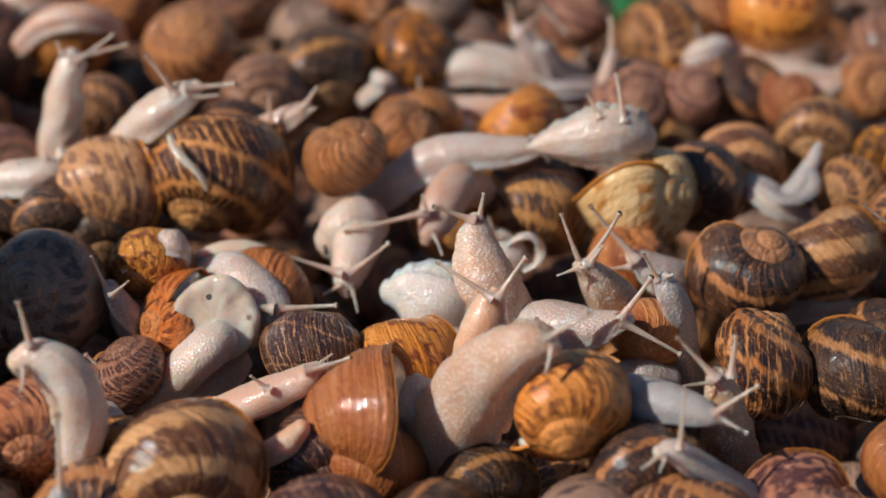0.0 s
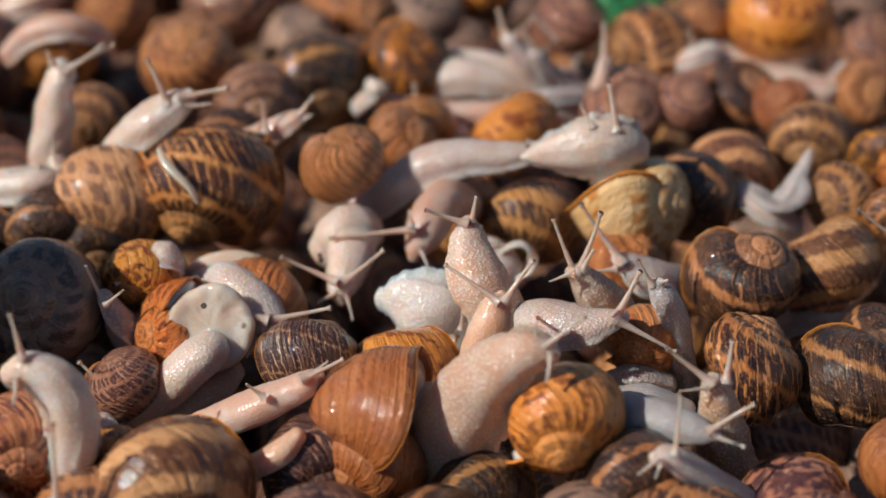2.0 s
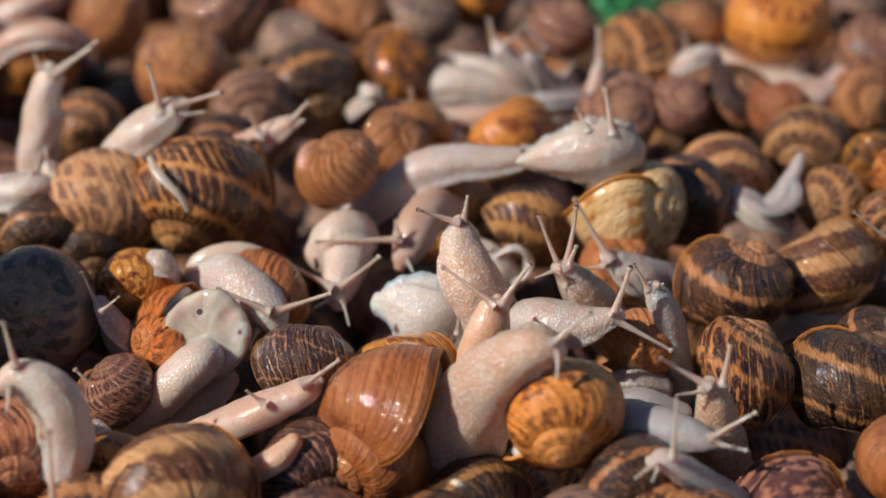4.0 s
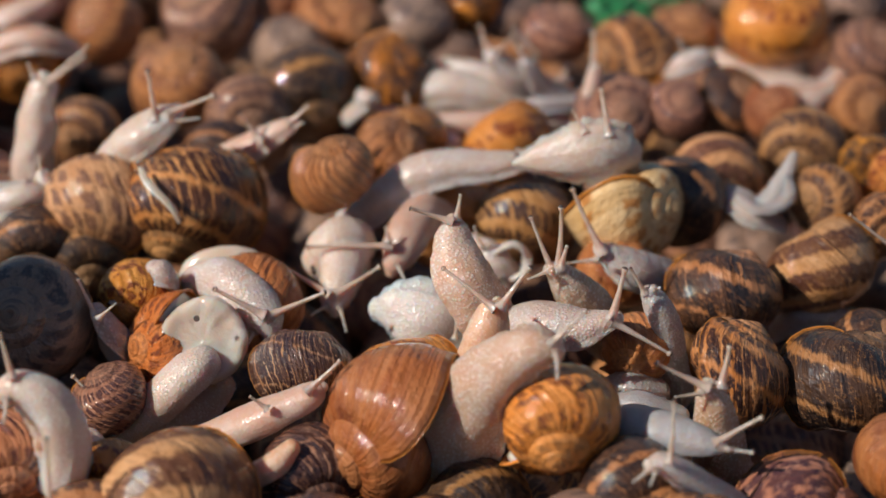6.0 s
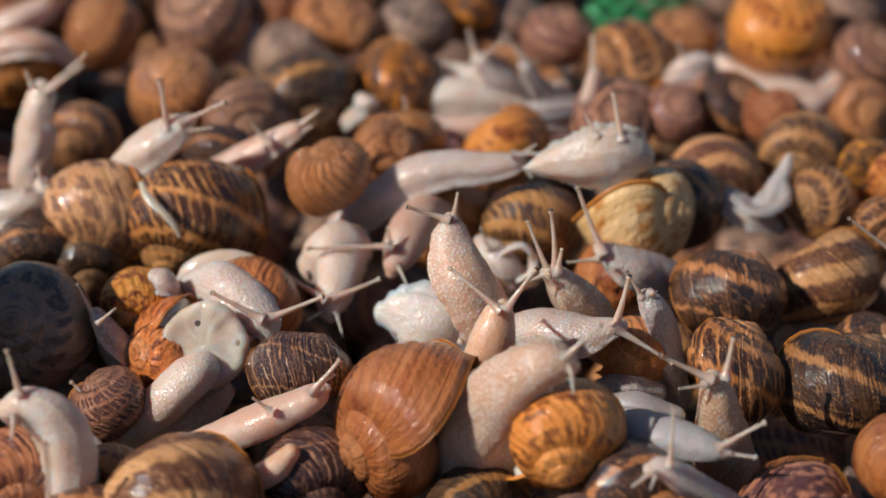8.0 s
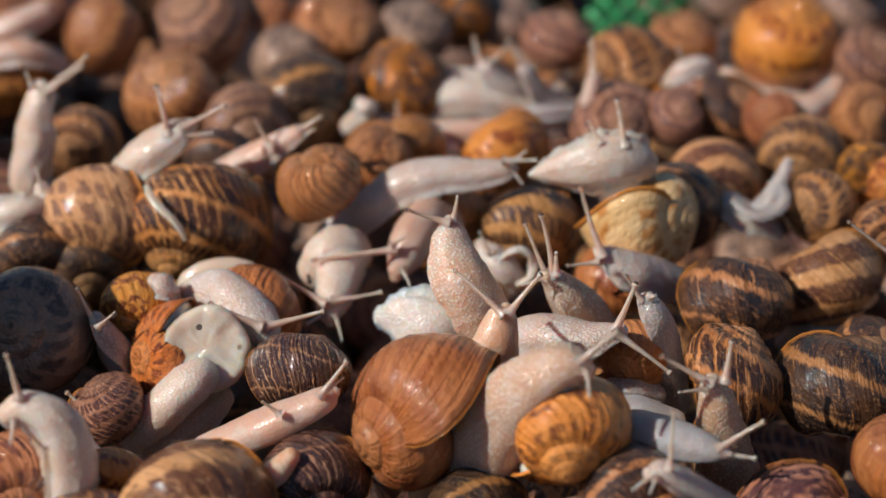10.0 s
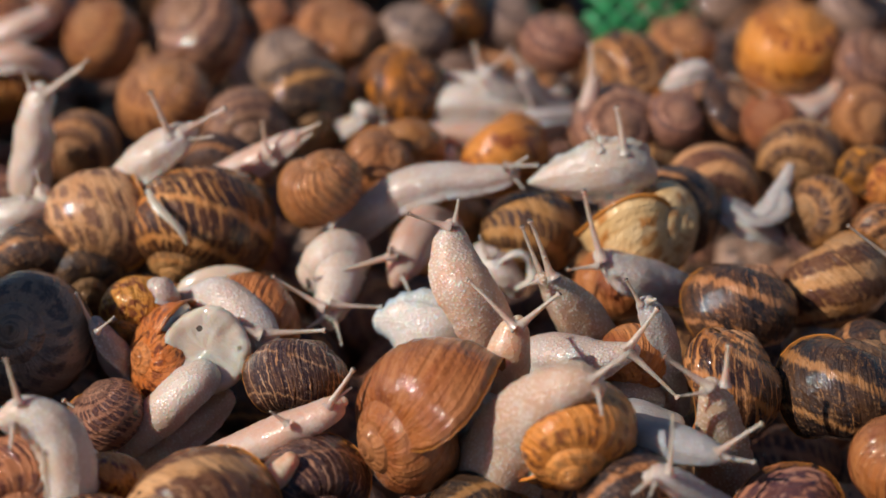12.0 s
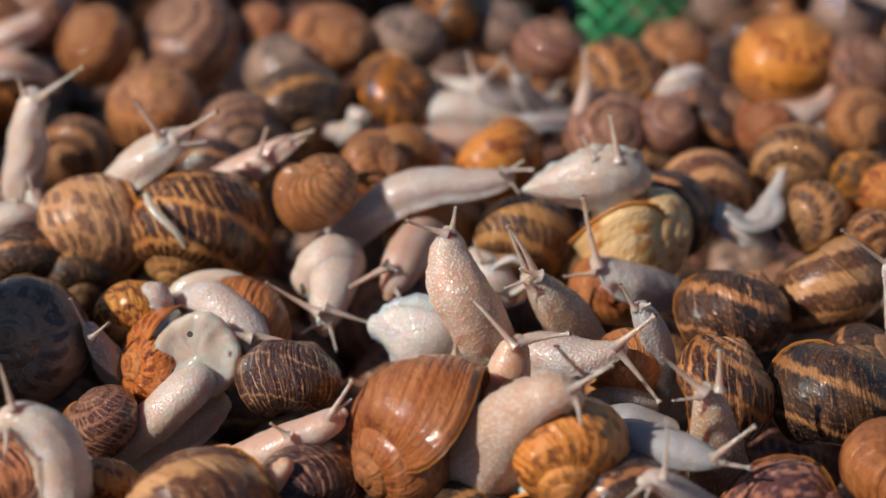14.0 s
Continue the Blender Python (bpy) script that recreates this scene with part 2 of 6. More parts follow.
SKINS = {
    "pink": skin_material("pink_skin", (0.68, 0.54, 0.47), (0.65, 0.41, 0.31), (0.53, 0.27, 0.185), 0.14, 0.36, 0.35),
    "pale": skin_material("pale_skin", (0.74, 0.71, 0.69), (0.70, 0.61, 0.55), (0.60, 0.45, 0.36), 0.7),
    "brown": skin_material("brown_skin", (0.72, 0.62, 0.53), (0.60, 0.40, 0.27), (0.42, 0.22, 0.13), 1.0),
    "white": skin_material("white_skin", (0.747, 0.693, 0.651), (0.728, 0.557, 0.454), (0.623, 0.4, 0.286), 0.6),
    "tan": skin_material("tan_skin", (0.75, 0.66, 0.59), (0.70, 0.46, 0.33), (0.53, 0.27, 0.16), 0.9),
    "lilac": skin_material("lilac_skin", (0.699, 0.654, 0.631), (0.671, 0.518, 0.444), (0.517, 0.352, 0.276), 0.8),
    # grey doubles as a skin tone and as shade on bodies between shells
    "grey": skin_material("grey_shade_skin", (0.517, 0.498, 0.508), (0.459, 0.391, 0.359), (0.297, 0.234, 0.207), 0.9),
    "peach": skin_material("peach_skin", (0.766, 0.547, 0.414), (0.728, 0.411, 0.257), (0.575, 0.273, 0.158), 0.3),
    # skin darkened and cooled to carry the shade on two near bodies
    "shaded": skin_material("shaded_skin", (0.459, 0.444, 0.454), (0.421, 0.376, 0.365), (0.325, 0.269, 0.242), 0.2, 0.42, 0.15),
    "cream": skin_material("cream_mantle", (0.757, 0.684, 0.591), (0.728, 0.566, 0.444), (0.651, 0.44, 0.325), 0.0, 0.1, 0.9),
}
FEELER = skin_material("feeler_skin", (0.66, 0.50, 0.43), (0.54, 0.37, 0.30), (0.42, 0.28, 0.22), 0.2)
LIP, _t, _b = fresh("shell_lip")
_n = node(_t, "TexNoise", Scale=500.0)
_t.links.new(mix(_t, _n.outputs[0], (0.50, 0.14, 0.015), (0.70, 0.30, 0.06)), _b.inputs["Base Color"])
_b.inputs["Roughness"].default_value = 0.25
EYE_DARK, _t, _b = fresh("eye_spot")
_n = node(_t, "TexNoise", Scale=900.0)
_t.links.new(mix(_t, _n.outputs[0], (0.05, 0.035, 0.03), (0.12, 0.08, 0.06)), _b.inputs["Base Color"])
_b.inputs["Roughness"].default_value = 0.55
SKINS["pore"] = EYE_DARK
SKINS["lip"] = LIP
SOIL, _t, _b = fresh("damp_soil")
_c = _t.nodes.new("ShaderNodeTexCoord")
_n = noise_at(_t, _c.outputs["Object"], 90.0, 6.0, 0.7)
_t.links.new(mix(_t, _n, (0.02, 0.013, 0.009), (0.07, 0.045, 0.03)), _b.inputs["Base Color"])
_u = node(_t, "Bump", Strength=0.8, Distance=0.004)
_t.links.new(_n, _u.inputs["Height"])
_t.links.new(_u.outputs[0], _b.inputs["Normal"])
_b.inputs["Roughness"].default_value = 0.85
NET, _t, _b = fresh("green_plastic")
_n = node(_t, "TexNoise", Scale=200.0)
_t.links.new(mix(_t, _n.outputs[0], (0.02, 0.22, 0.07), (0.05, 0.34, 0.12)), _b.inputs["Base Color"])
_b.inputs["Roughness"].default_value = 0.4


# ---- builders ----
def part(name, mesh, materials, parent, label=""):
    for m in materials:
        mesh.materials.append(m)
    ob = new(name, mesh)
    ob.parent = parent
    return tagged(ob, label=label) if label else ob


def grid_mesh(name, rings, closed=True, caps=(False, False), uvs=None):
    """A smooth mesh through rings of points, each ring as long as the others."""
    n = len(rings[0])
    verts = [p for ring in rings for p in ring]
    faces, corners = [], []
    for i in range(len(rings) - 1):
        for j in range(n if closed else n - 1):
            k = (j + 1) % n
            faces.append((i * n + j, i * n + k, (i + 1) * n + k, (i + 1) * n + j))
            corners += [(i, j), (i, j + 1), (i + 1, j + 1), (i + 1, j)]
    if caps[0]:
        faces.append(tuple(range(n - 1, -1, -1)))
        corners += [(0, j) for j in range(n - 1, -1, -1)]
    if caps[1]:
        last = (len(rings) - 1) * n
        faces.append(tuple(range(last, last + n)))
        corners += [(len(rings) - 1, j) for j in range(n)]
    mesh = bpy.data.meshes.new(name)
    mesh.from_pydata(verts, [], faces)
    if uvs:
        layer = mesh.uv_layers.new(name="UVMap")
        layer.data.foreach_set("uv", [c for i, j in corners for c in uvs(i, j)])
    mesh.polygons.foreach_set("use_smooth", [True] * len(faces))
    mesh.update()
    return mesh


WHORLS, STEPS, AROUND = 4.2, 36, 26


def whorl_ring(a, spire, grow, flare, seed, shrink=1.0, bulge=1.1):
    """One ring of the tube, a radians behind the mouth; the rings lean, as the growth lines do."""
    s = math.exp(-grow * a)
    ring = []
    for j in range(AROUND):
        f = 2 * math.pi * j / AROUND - math.pi
        lean = a - 0.5 * math.sin(f)
        c, q = math.cos(lean), math.sin(lean)
        wave = 1 + 0.03 * noise.noise((a * 2.4, 2.2 * math.cos(f), 2.2 * math.sin(f) + seed)) + 0.005 * noise.noise((a * 11, seed, 1.5 * math.sin(f)))
        shoulder = 1 + 0.13 * max(0.0, math.cos(f - 1.0)) ** 2
        r = 0.60 * s * shrink * wave * shoulder * (1 + flare)
        out = 0.46 * s + r * math.cos(f)
        ring.append((out * c, out * q, -0.9 * spire * s + r * bulge * math.sin(f)))
    return ring


def shell_parts(size, spire, seed, rim=1.0):
    """Meshes of a right-hand spiral shell `size` metres wide, tip towards +z, mouth facing -y: wall, lip, mantle."""
    grow = 0.103 + 0.008 * math.sin(seed * 3.1)
    count = int(WHORLS * STEPS)
    rings, ages = [], []
    for i in range(count + 1):
        a = 2 * math.pi * WHORLS * (1 - i / count)
        flare = 0.05 * max(0.0, 1 - a / 0.22) ** 2
        rings.append(whorl_ring(a, spire, grow, flare, seed))
        ages.append(a)
    mouth = rings[-1]
    for i in range(1, 12):
        a = 0.14 * (i - 1)
        rings.append(whorl_ring(a, spire, grow, 0.06 * max(0.0, 1 - a / 0.22) ** 2, seed, 0.93))
        ages.append(a)
    pts = np.array([p for r in rings for p in r])
    low, high = pts.min(0), pts.max(0)
    k = size / (high - low)[:2].max()
    mid = (low + high) / 2

    def fit(ring):
        return [tuple((np.array(p) - mid) * k) for p in ring]

    rings = [fit(r) for r in rings]
    wall = grid_mesh("shell", rings, caps=(True, False), uvs=lambda i, j: (ages[i] / (2 * math.pi) * math.exp(-0.05 * ages[i]), j / AROUND))
    edge = fit(mouth)
    centre = Vector(np.mean(edge, axis=0))
    tube = []
    for j, p in enumerate(edge):
        p = Vector(p)
        out = (p - centre).normalized()
        free = min(1.0, max(0.04, 1.6 * math.cos(2 * math.pi * j / AROUND - math.pi) + 0.5))
        tube.append([tuple(p + 0.005 * rim * free * size * (math.cos(w) * out + math.sin(w) * Vector((0, -1, 0)))) for w in [2 * math.pi * q / 8 for q in range(8)]])
    lip = grid_mesh("lip", tube + [tube[0]])
    plug = []
    for q, depth in ((0.97, 0.10), (0.9, 0.02), (0.72, -0.035), (0.45, -0.02), (0.2, 0.03), (0.02, 0.05)):
        ring = whorl_ring(depth, spire, grow, 0.0, seed, 0.94)
        ring = [Vector(v) for v in fit(ring)]
        mean = sum(ring, Vector()) / len(ring)
        plug.append([tuple(mean + (v - mean) * q * (1 + 0.1 * noise.noise(v * 120 + Vector((seed, q * 5, 0))))) for v in ring])
    mantle = grid_mesh("mantle", plug, caps=(False, True))
    return wall, lip, mantle


def spline(points, per):
    """A smooth run through control points of any width."""
    p = [np.array(q, float) for q in points]
    p = [2 * p[0] - p[1]] + p + [2 * p[-1] - p[-2]]
    run = []
    for i in range(1, len(p) - 2):
        for t in [k / per for k in range(per)]:
            run.append(0.5 * (2 * p[i] + (p[i + 1] - p[i - 1]) * t + (2 * p[i - 1] - 5 * p[i] + 4 * p[i + 1] - p[i + 2]) * t * t + (3 * p[i] - p[i - 1] - 3 * p[i + 1] + p[i + 2]) * t ** 3))
    return run + [p[-2]]


# half of a crawling snail's cross section, from the back down to the sole
SKIRT = ((0.0, 1.0), (0.52, 0.86), (0.76, 0.60), (0.84, 0.32), (0.80, 0.06), (0.86, -0.16), (1.28, -0.36), (1.0, -0.48), (0.0, -0.50))


def body_mesh(points, under, foot, seed, tall=0.85):
    """A soft body along control points (x, y, z, half width), flattened to a frilled sole on the under side."""
    run = spline(points, 11)
    ends = []
    for q in (0.97, 0.8, 0.5, 0.2):
        ends.append((q, math.sqrt(1 - q * q)))
    first, last = run[0], run[-1]
    d0 = run[0][:3] - run[1][:3]
    d1 = run[-1][:3] - run[-2][:3]
    d0, d1 = d0 / np.linalg.norm(d0), d1 / np.linalg.norm(d1)
    head = [np.array((*(first[:3] + d0 * first[3] * q * 0.8), first[3] * w)) for q, w in ends]
    tail = [np.array((*(last[:3] + d1 * last[3] * q * 0.8), last[3] * w)) for q, w in reversed(ends)]
    run = head + run + tail
    down = Vector(under).normalized()
    run_mm = [0.0]
    for a, b in zip(run, run[1:]):
        run_mm.append(run_mm[-1] + 1000 * float(np.linalg.norm(b[:3] - a[:3])))
    rings = []
    n = 40
    for i, p in enumerate(run):
        a, b = run[max(i - 1, 0)], run[min(i + 1, len(run) - 1)]
        way = Vector(b[:3] - a[:3])
        way = way.normalized() if way.length > 1e-9 else Vector(d1)
        side = way.cross(down)
        side = side.normalized() if side.length > 0.05 else Vector((1, 0, 0))
        up = side.cross(way).normalized()
        if up.dot(down) > 0:
            up = -up
        r, c = float(max(p[3], 1e-5)), Vector(p[:3])
        ring = []
        for j in range(n):
            f = 2 * math.pi * j / n - math.pi / 2
            x, y = math.cos(f), math.sin(f)
            w = c + r * (x * side + y * up)
            wave = 1 + 0.10 * noise.noise(w * 120 + Vector((seed, 0, 0))) + 0.02 * noise.noise(w * 420 + Vector((0, seed, 0))) + 0.025 * noise.noise(Vector((run_mm[i] * 0.7, 1.1 * x, 1.1 * y + seed)))
            if foot:
                k = (1 - y) / 2 * 8
                k0 = min(int(k), 7)
                px = SKIRT[k0][0] + (SKIRT[k0 + 1][0] - SKIRT[k0][0]) * (k - k0)
                py = SKIRT[k0][1] + (SKIRT[k0 + 1][1] - SKIRT[k0][1]) * (k - k0)
                edge = max(0.0, px - 0.85) * (0.85 + 0.5 * noise.noise(Vector((run_mm[i] * 0.3, math.copysign(2, x), seed))) + 0.35 * noise.noise(Vector((run_mm[i] * 0.9, math.copysign(5, x), seed))))
                px = math.copysign(min(px, 0.85) + edge, x) if abs(x) > 1e-6 else 0.0
                x, y = x + (px - x) * foot, y + (py - y) * foot
            ring.append(tuple(c + r * wave * (x * side + tall * y * up)))
        rings.append(ring)
    return grid_mesh("body", rings, caps=(True, True), uvs=lambda i, j: (run_mm[i] * 0.75, 34.0 * j / n))


def collar_mesh(radius, normal, seed):
    """A round fleshy mantle collar: thick rolled rim, hollow face, turned to the normal."""
    z = Vector(normal).normalized()
    x = z.orthogonal().normalized()
    y = z.cross(x)
    profile = ((0.55, -0.34), (0.88, -0.22), (1.0, -0.03), (0.985, 0.09), (0.91, 0.16), (0.80, 0.17), (0.68, 0.13), (0.52, 0.11), (0.34, 0.13), (0.16, 0.15), (0.03, 0.15))
    rings = []
    for r, h in profile:
        ring = []
        for j in range(56):
            w = 2 * math.pi * j / 56
            dip = noise.noise((1.3 * math.cos(w), 1.3 * math.sin(w), seed))
            fine = noise.noise((9 * r * math.cos(w), 9 * r * math.sin(w), seed + 7))
            k = 1 + 0.05 * dip + 0.02 * fine
            ring.append(tuple(radius * (r * k * (math.cos(w) * x + math.sin(w) * y) + (h + 0.10 * dip * r + 0.04 * fine + 0.05 * noise.noise((4 * r * math.cos(w), 4 * r * math.sin(w), seed + 3))) * z)))
        rings.append(ring)
    return grid_mesh("mantle_collar", rings, caps=(True, True), uvs=lambda i, j: (radius * 750 * profile[i][0], 34.0 * (0.1 + 0.02 * i)))


def feeler_mesh(reach, r0, r1, bend, eye):
    """A tapered feeler from the origin to reach, with a knob, and an eye spot at its tip."""
    reach = Vector(reach)
    way = reach.normalized()
    side = way.cross(Vector((0.3, -0.8, 0.5)))
    side = side.normalized() if side.length > 0.01 else Vector((1, 0, 0))
    up = side.cross(way)
    knob = r1 * (1.7 if eye else 1.2)
    L = reach.length
    prof = [(-0.10, r0 * 1.9), (0.0, r0 * 1.35), (0.06, r0 * 1.1), (0.16, r0 * 0.95), (0.3, r0 * 0.82), (0.5, 0.5 * (r0 * 0.8 + r1)), (0.75, r1 * 1.05), (0.9, r1)]
    ball = [(1 - 2 * knob / L + knob / L * (1 - math.cos(w)), knob * math.sin(w)) for w in (0.6, 1.0, 1.5, 2.0, 2.5, 2.95)]
    prof = [q for q in prof if q[0] < ball[0][0] - 0.01] + ball
    rings = []
    for h, r in prof:
        mid = way * (h * L) + up * (bend * L * 4 * h * (1 - h) if 0 < h < 1 else 0)
        rings.append([tuple(mid + r * (1 + 0.06 * math.sin(h * 60)) * (math.cos(w) * side + math.sin(w) * up)) for w in [2 * math.pi * q / 12 for q in range(12)]])
    mesh = grid_mesh("feeler", rings, caps=(False, True))
    if eye:
        for poly in mesh.polygons:
            poly.material_index = 1 if poly.index >= (len(rings) - 3) * 12 else 0
    return mesh


MM = 0.001
BODY, FEELERS = {}, {}
count_snails = 0


def snail(spot, label, size=0, apex=(0, 0, 1), face=(0, -1, 0), shell="striped", spire=1.12, skin="pink", body=(), feelers=(), under=(0, 0, -1), foot=0.0, extra=(), rim=1.0, group="snails of the heap", tall=0.85, disc=None):
    """One snail. spot, body and feelers in millimetres, the last two from the spot; body rows are x, y, z, half width; feelers are base and tip, with the half width of the base."""
    global count_snails
    count_snails += 1
    seed = count_snails * 1.37
    thing = tagged(new("garden_snail"), label=label, category="snail", group=group)
    thing.location = Vector(spot) * MM
    if size:
        wall, lip, mantle = shell_parts(size * MM, spire, seed, rim)
        ob = part("shell", wall, [SHELLS[shell]], thing)
        z = Vector(apex).normalized()
        y = -(Vector(face) - Vector(face).dot(z) * z).normalized()
        ob.matrix_basis = Matrix((y.cross(z), y, z)).transposed().to_4x4()
        part("lip", lip, [LIP], ob, "thin amber shell lip")
        part("mantle", mantle, [SKINS["cream"]], ob, "moist pale mantle collar")
    flesh, horns = None, []
    if body:
        rows = [(x * MM, y * MM, z * MM, r * MM) for x, y, z, r in body]
        flesh = part("body", body_mesh(rows, under, foot, seed, tall), [SKINS[skin]], thing)
        for i, (bx, by, bz, tx, ty, tz, r) in enumerate(feelers):
            long = Vector((tx - bx, ty - by, tz - bz)).length > 6.5
            mesh = feeler_mesh(Vector((tx - bx, ty - by, tz - bz)) * MM, r * MM, r * MM * 0.5, 0.05 * math.sin(seed + 2 * i), long)
            f = part("upper_tentacle" if long else "lower_tentacle", mesh, [FEELER, EYE_DARK] if long else [FEELER], flesh)
            f.location = Vector((bx, by, bz)) * MM
            horns.append(f)
    if disc:
        ob = part("mantle_collar", collar_mesh(disc[3] * MM, disc[4:7], seed), [SKINS["cream"]], thing, "wet white mantle collar")
        ob.location = Vector(disc[:3]) * MM
        pore = collar_mesh(disc[10] * MM, disc[4:7], seed + 1)
        pore.name = "breathing_hole"
        hole = part("breathing_hole", pore, [EYE_DARK], ob, "dark breathing hole")
        hole.location = (Vector(disc[7:10]) - Vector(disc[:3])) * MM
    BODY[thing.name] = flesh
    FEELERS[thing.name] = horns
    for name, skin_name, text, rows, frill, high in extra:
        rows = [(x * MM, y * MM, z * MM, r * MM) for x, y, z, r in rows]
        part(name, body_mesh(rows, under, frill, seed + 5, high), [SKINS[skin_name]], thing if name in ("lip", "growth_scar") or not flesh else flesh, text)
    return thing


def sheet(name, x0, x1, y0, y1, z, nx, ny, rough, material, label):
    rings = [[(x0 + (x1 - x0) * i / nx, y0 + (y1 - y0) * j / ny, z + rough * noise.noise((i * 0.7, j * 0.7, 3))) for i in range(nx + 1)] for j in range(ny + 1)]
    mesh = grid_mesh(name, rings, closed=False)
    mesh.materials.append(material)
    return tagged(new(name, mesh), label=label, category=name, kind="structure")


# ---- ground ----
sheet("ground", -60, 60, -60, 400, -0.058, 60, 60, 0.0, SOIL, "dark damp soil under the heap of snails")

# ---- snails, from the far rim of the heap to the near one ----
far_pink_left = snail((-122, 99.3, -0.9), "pink snail body stretched over an orange shell", size=27.9, apex=(-0.21, -0.97, -0.13), face=(-0.95, 0.17, 0.27), shell="golden", skin="pink", body=[(-12.6, -5.5, 2.5, 4.2), (-5.2, -6, 9.2, 4.9), (4.9, -6.6, 11.9, 4.9), (13.1, -4.4, 7.8, 3.6), (15.6, -3.3, 2.3, 2.3)], foot=0.78)
far_head_left = snail((-112.4, 30.8, -2.1), "pale snail neck raised with long tentacles", skin="white", body=[(2.1, 7.7, -2.9, 6.66), (4.1, 7.4, 7.8, 6.58), (5.8, 8.4, 16.6, 5.64), (7.3, 9, 23.1, 4.43), (7.5, 9.7, 26, 2.65)], feelers=[(9.4, 7.6, 26.3, 20.5, 11, 35.3, 0.8), (10, 6.3, 26.2, 19.9, 8.5, 33.3, 0.7), (5.4, 8.4, 27.6, 4.2, 9.2, 30.8, 0.6)], foot=0.3)
far_brown_a = snail((-102.5, 124, -1.8), "orange brown snail shell out in the back", size=30, apex=(-0.53, -0.39, 0.76), face=(0.62, 0.43, 0.65), shell="rust")
far_brown_a2 = snail((-122.8, 143.2, -2.7), "brown snail shell in the back of the heap", size=28.5, apex=(0.42, -0.33, 0.84), face=(0.78, -0.34, -0.52), shell="plum", skin="pink", body=[(2.6, -4.8, -7.4, 3.5), (-1, -8.2, 2.1, 4.5), (-2.8, -4.4, 7.9, 4.2)], foot=0.65)
far_corner = snail((-135.6, 137.7, 0), "pink snail with wet gloss", size=25.8, apex=(0.21, -0.13, 0.97), face=(0.96, -0.15, -0.23), shell="rust", skin="pink", body=[(-4.3, -11.9, -3.7, 5.2), (6.1, -13.8, 0.7, 5.8), (15, -9.5, 3.7, 4.5)], foot=0.65)
far_plum = snail((-72.4, 131.6, -1.8), "plum brown snail shell with a grey body", size=38.5, apex=(-0.42, -0.33, 0.84), face=(0.78, 0.34, 0.52), shell="plum", skin="grey", body=[(11.6, -5.9, -1.8, 7.9), (19.9, -7.1, -10.9, 7.3), (28.1, -4.6, -18.1, 4.5)], foot=0.65)
far_pink_b = snail((-53.5, 133.7, -0.9), "small pink brown snail shell", size=19.9, apex=(-0.31, -0.27, 0.91), face=(0.89, 0.24, 0.38), shell="rust")
far_gloss = snail((-33.4, 130, 0), "orange pink glossy snail shell", size=30.2, apex=(0.32, -0.48, 0.82), face=(0.8, -0.33, -0.5), shell="rust")
far_gloss_b = snail((-24.4, 118.7, 1.8), "small glossy red snail shell", size=17.1, apex=(0.44, -0.68, 0.58), face=(0.24, -0.53, -0.81), shell="rust")
far_blue = snail((-8.4, 127.7, -2.7), "dark grey snail shell in the shade", size=27.9, apex=(0.23, -0.04, 0.97), face=(0.96, -0.15, -0.23), shell="grey")
far_orange = snail((8, 140.3, -0.9), "orange banded snail shell", size=27.1, apex=(-0.67, -0.38, 0.64), face=(0.45, 0.49, 0.75), shell="tiger")
far_grey_b = snail((34.4, 122.8, -3.6), "grey brown snail shell with orange rim", size=26.6, apex=(0.33, -0.04, 0.94), face=(0.92, -0.21, -0.33), shell="plum")
far_grey_c = snail((20.4, 142.6, -6.3), "grey snail shell in the back", size=26.2, apex=(0.33, -0.04, 0.94), face=(0.92, -0.21, -0.33), shell="grey")
far_stripe = snail((55.3, 102.2, 0), "tan striped snail shell with a bright orange lip", size=28.6, apex=(-0.88, -0.45, 0.17), face=(0.36, 0.01, -0.93), shell="striped", rim=3)
far_red = snail((71.9, 122, -3.7), "reddish brown snail shell", size=25.8, apex=(0.1, -0.21, 0.97), face=(0.99, -0.08, -0.12), shell="rust")
far_big = snail((99.2, 118.7, 1.8), "large golden amber snail shell over a pale body", size=36.6, apex=(0.1, -0.1, 0.99), face=(0.99, -0.07, -0.11), shell="golden", skin="white", body=[(-17.2, -7.5, -7.9, 3.4), (-8.5, -14.7, -11.6, 5), (3.9, -17.4, -14, 6), (15.8, -17.4, -15.8, 5), (26.2, -14.6, -15.1, 3.4)], foot=0.65)
far_body_grey = snail((64.6, 90, -1.9), "grey snail body between shells", skin="lilac", body=[(0.2, 1.8, -1, 2.9), (4.4, -0.9, 6, 3.6), (10.1, 0, 7.3, 3.2), (13.4, 1.3, 2.1, 2.3)], feelers=[(4.2, -1.3, 8.9, 2.3, -0.5, 13.9, 0.8),], foot=0.65)
far_dark = snail((80.9, 81.9, -4.9), "dark brown snail shell in the shade", size=27.3, apex=(0.46, -0.26, 0.85), face=(0.78, -0.34, -0.52), shell="dark")
far_brown_c = snail((64.7, 72.3, -1), "smooth brown snail shell", size=20.4, apex=(0.21, -0.41, 0.89), face=(0.93, -0.2, -0.31), shell="plum")
far_right_a = snail((125.7, 107.5, -2.8), "brown snail shell and pale neck at the rim", size=28.2, apex=(0.46, -0.26, 0.85), face=(0.78, -0.34, -0.52), shell="plum", skin="grey", body=[(-16.7, -6.1, -9.4, 1.7), (-11.5, -6.3, -4.2, 2.5), (-2.9, -1.8, 0.9, 3.3)], foot=0.65)
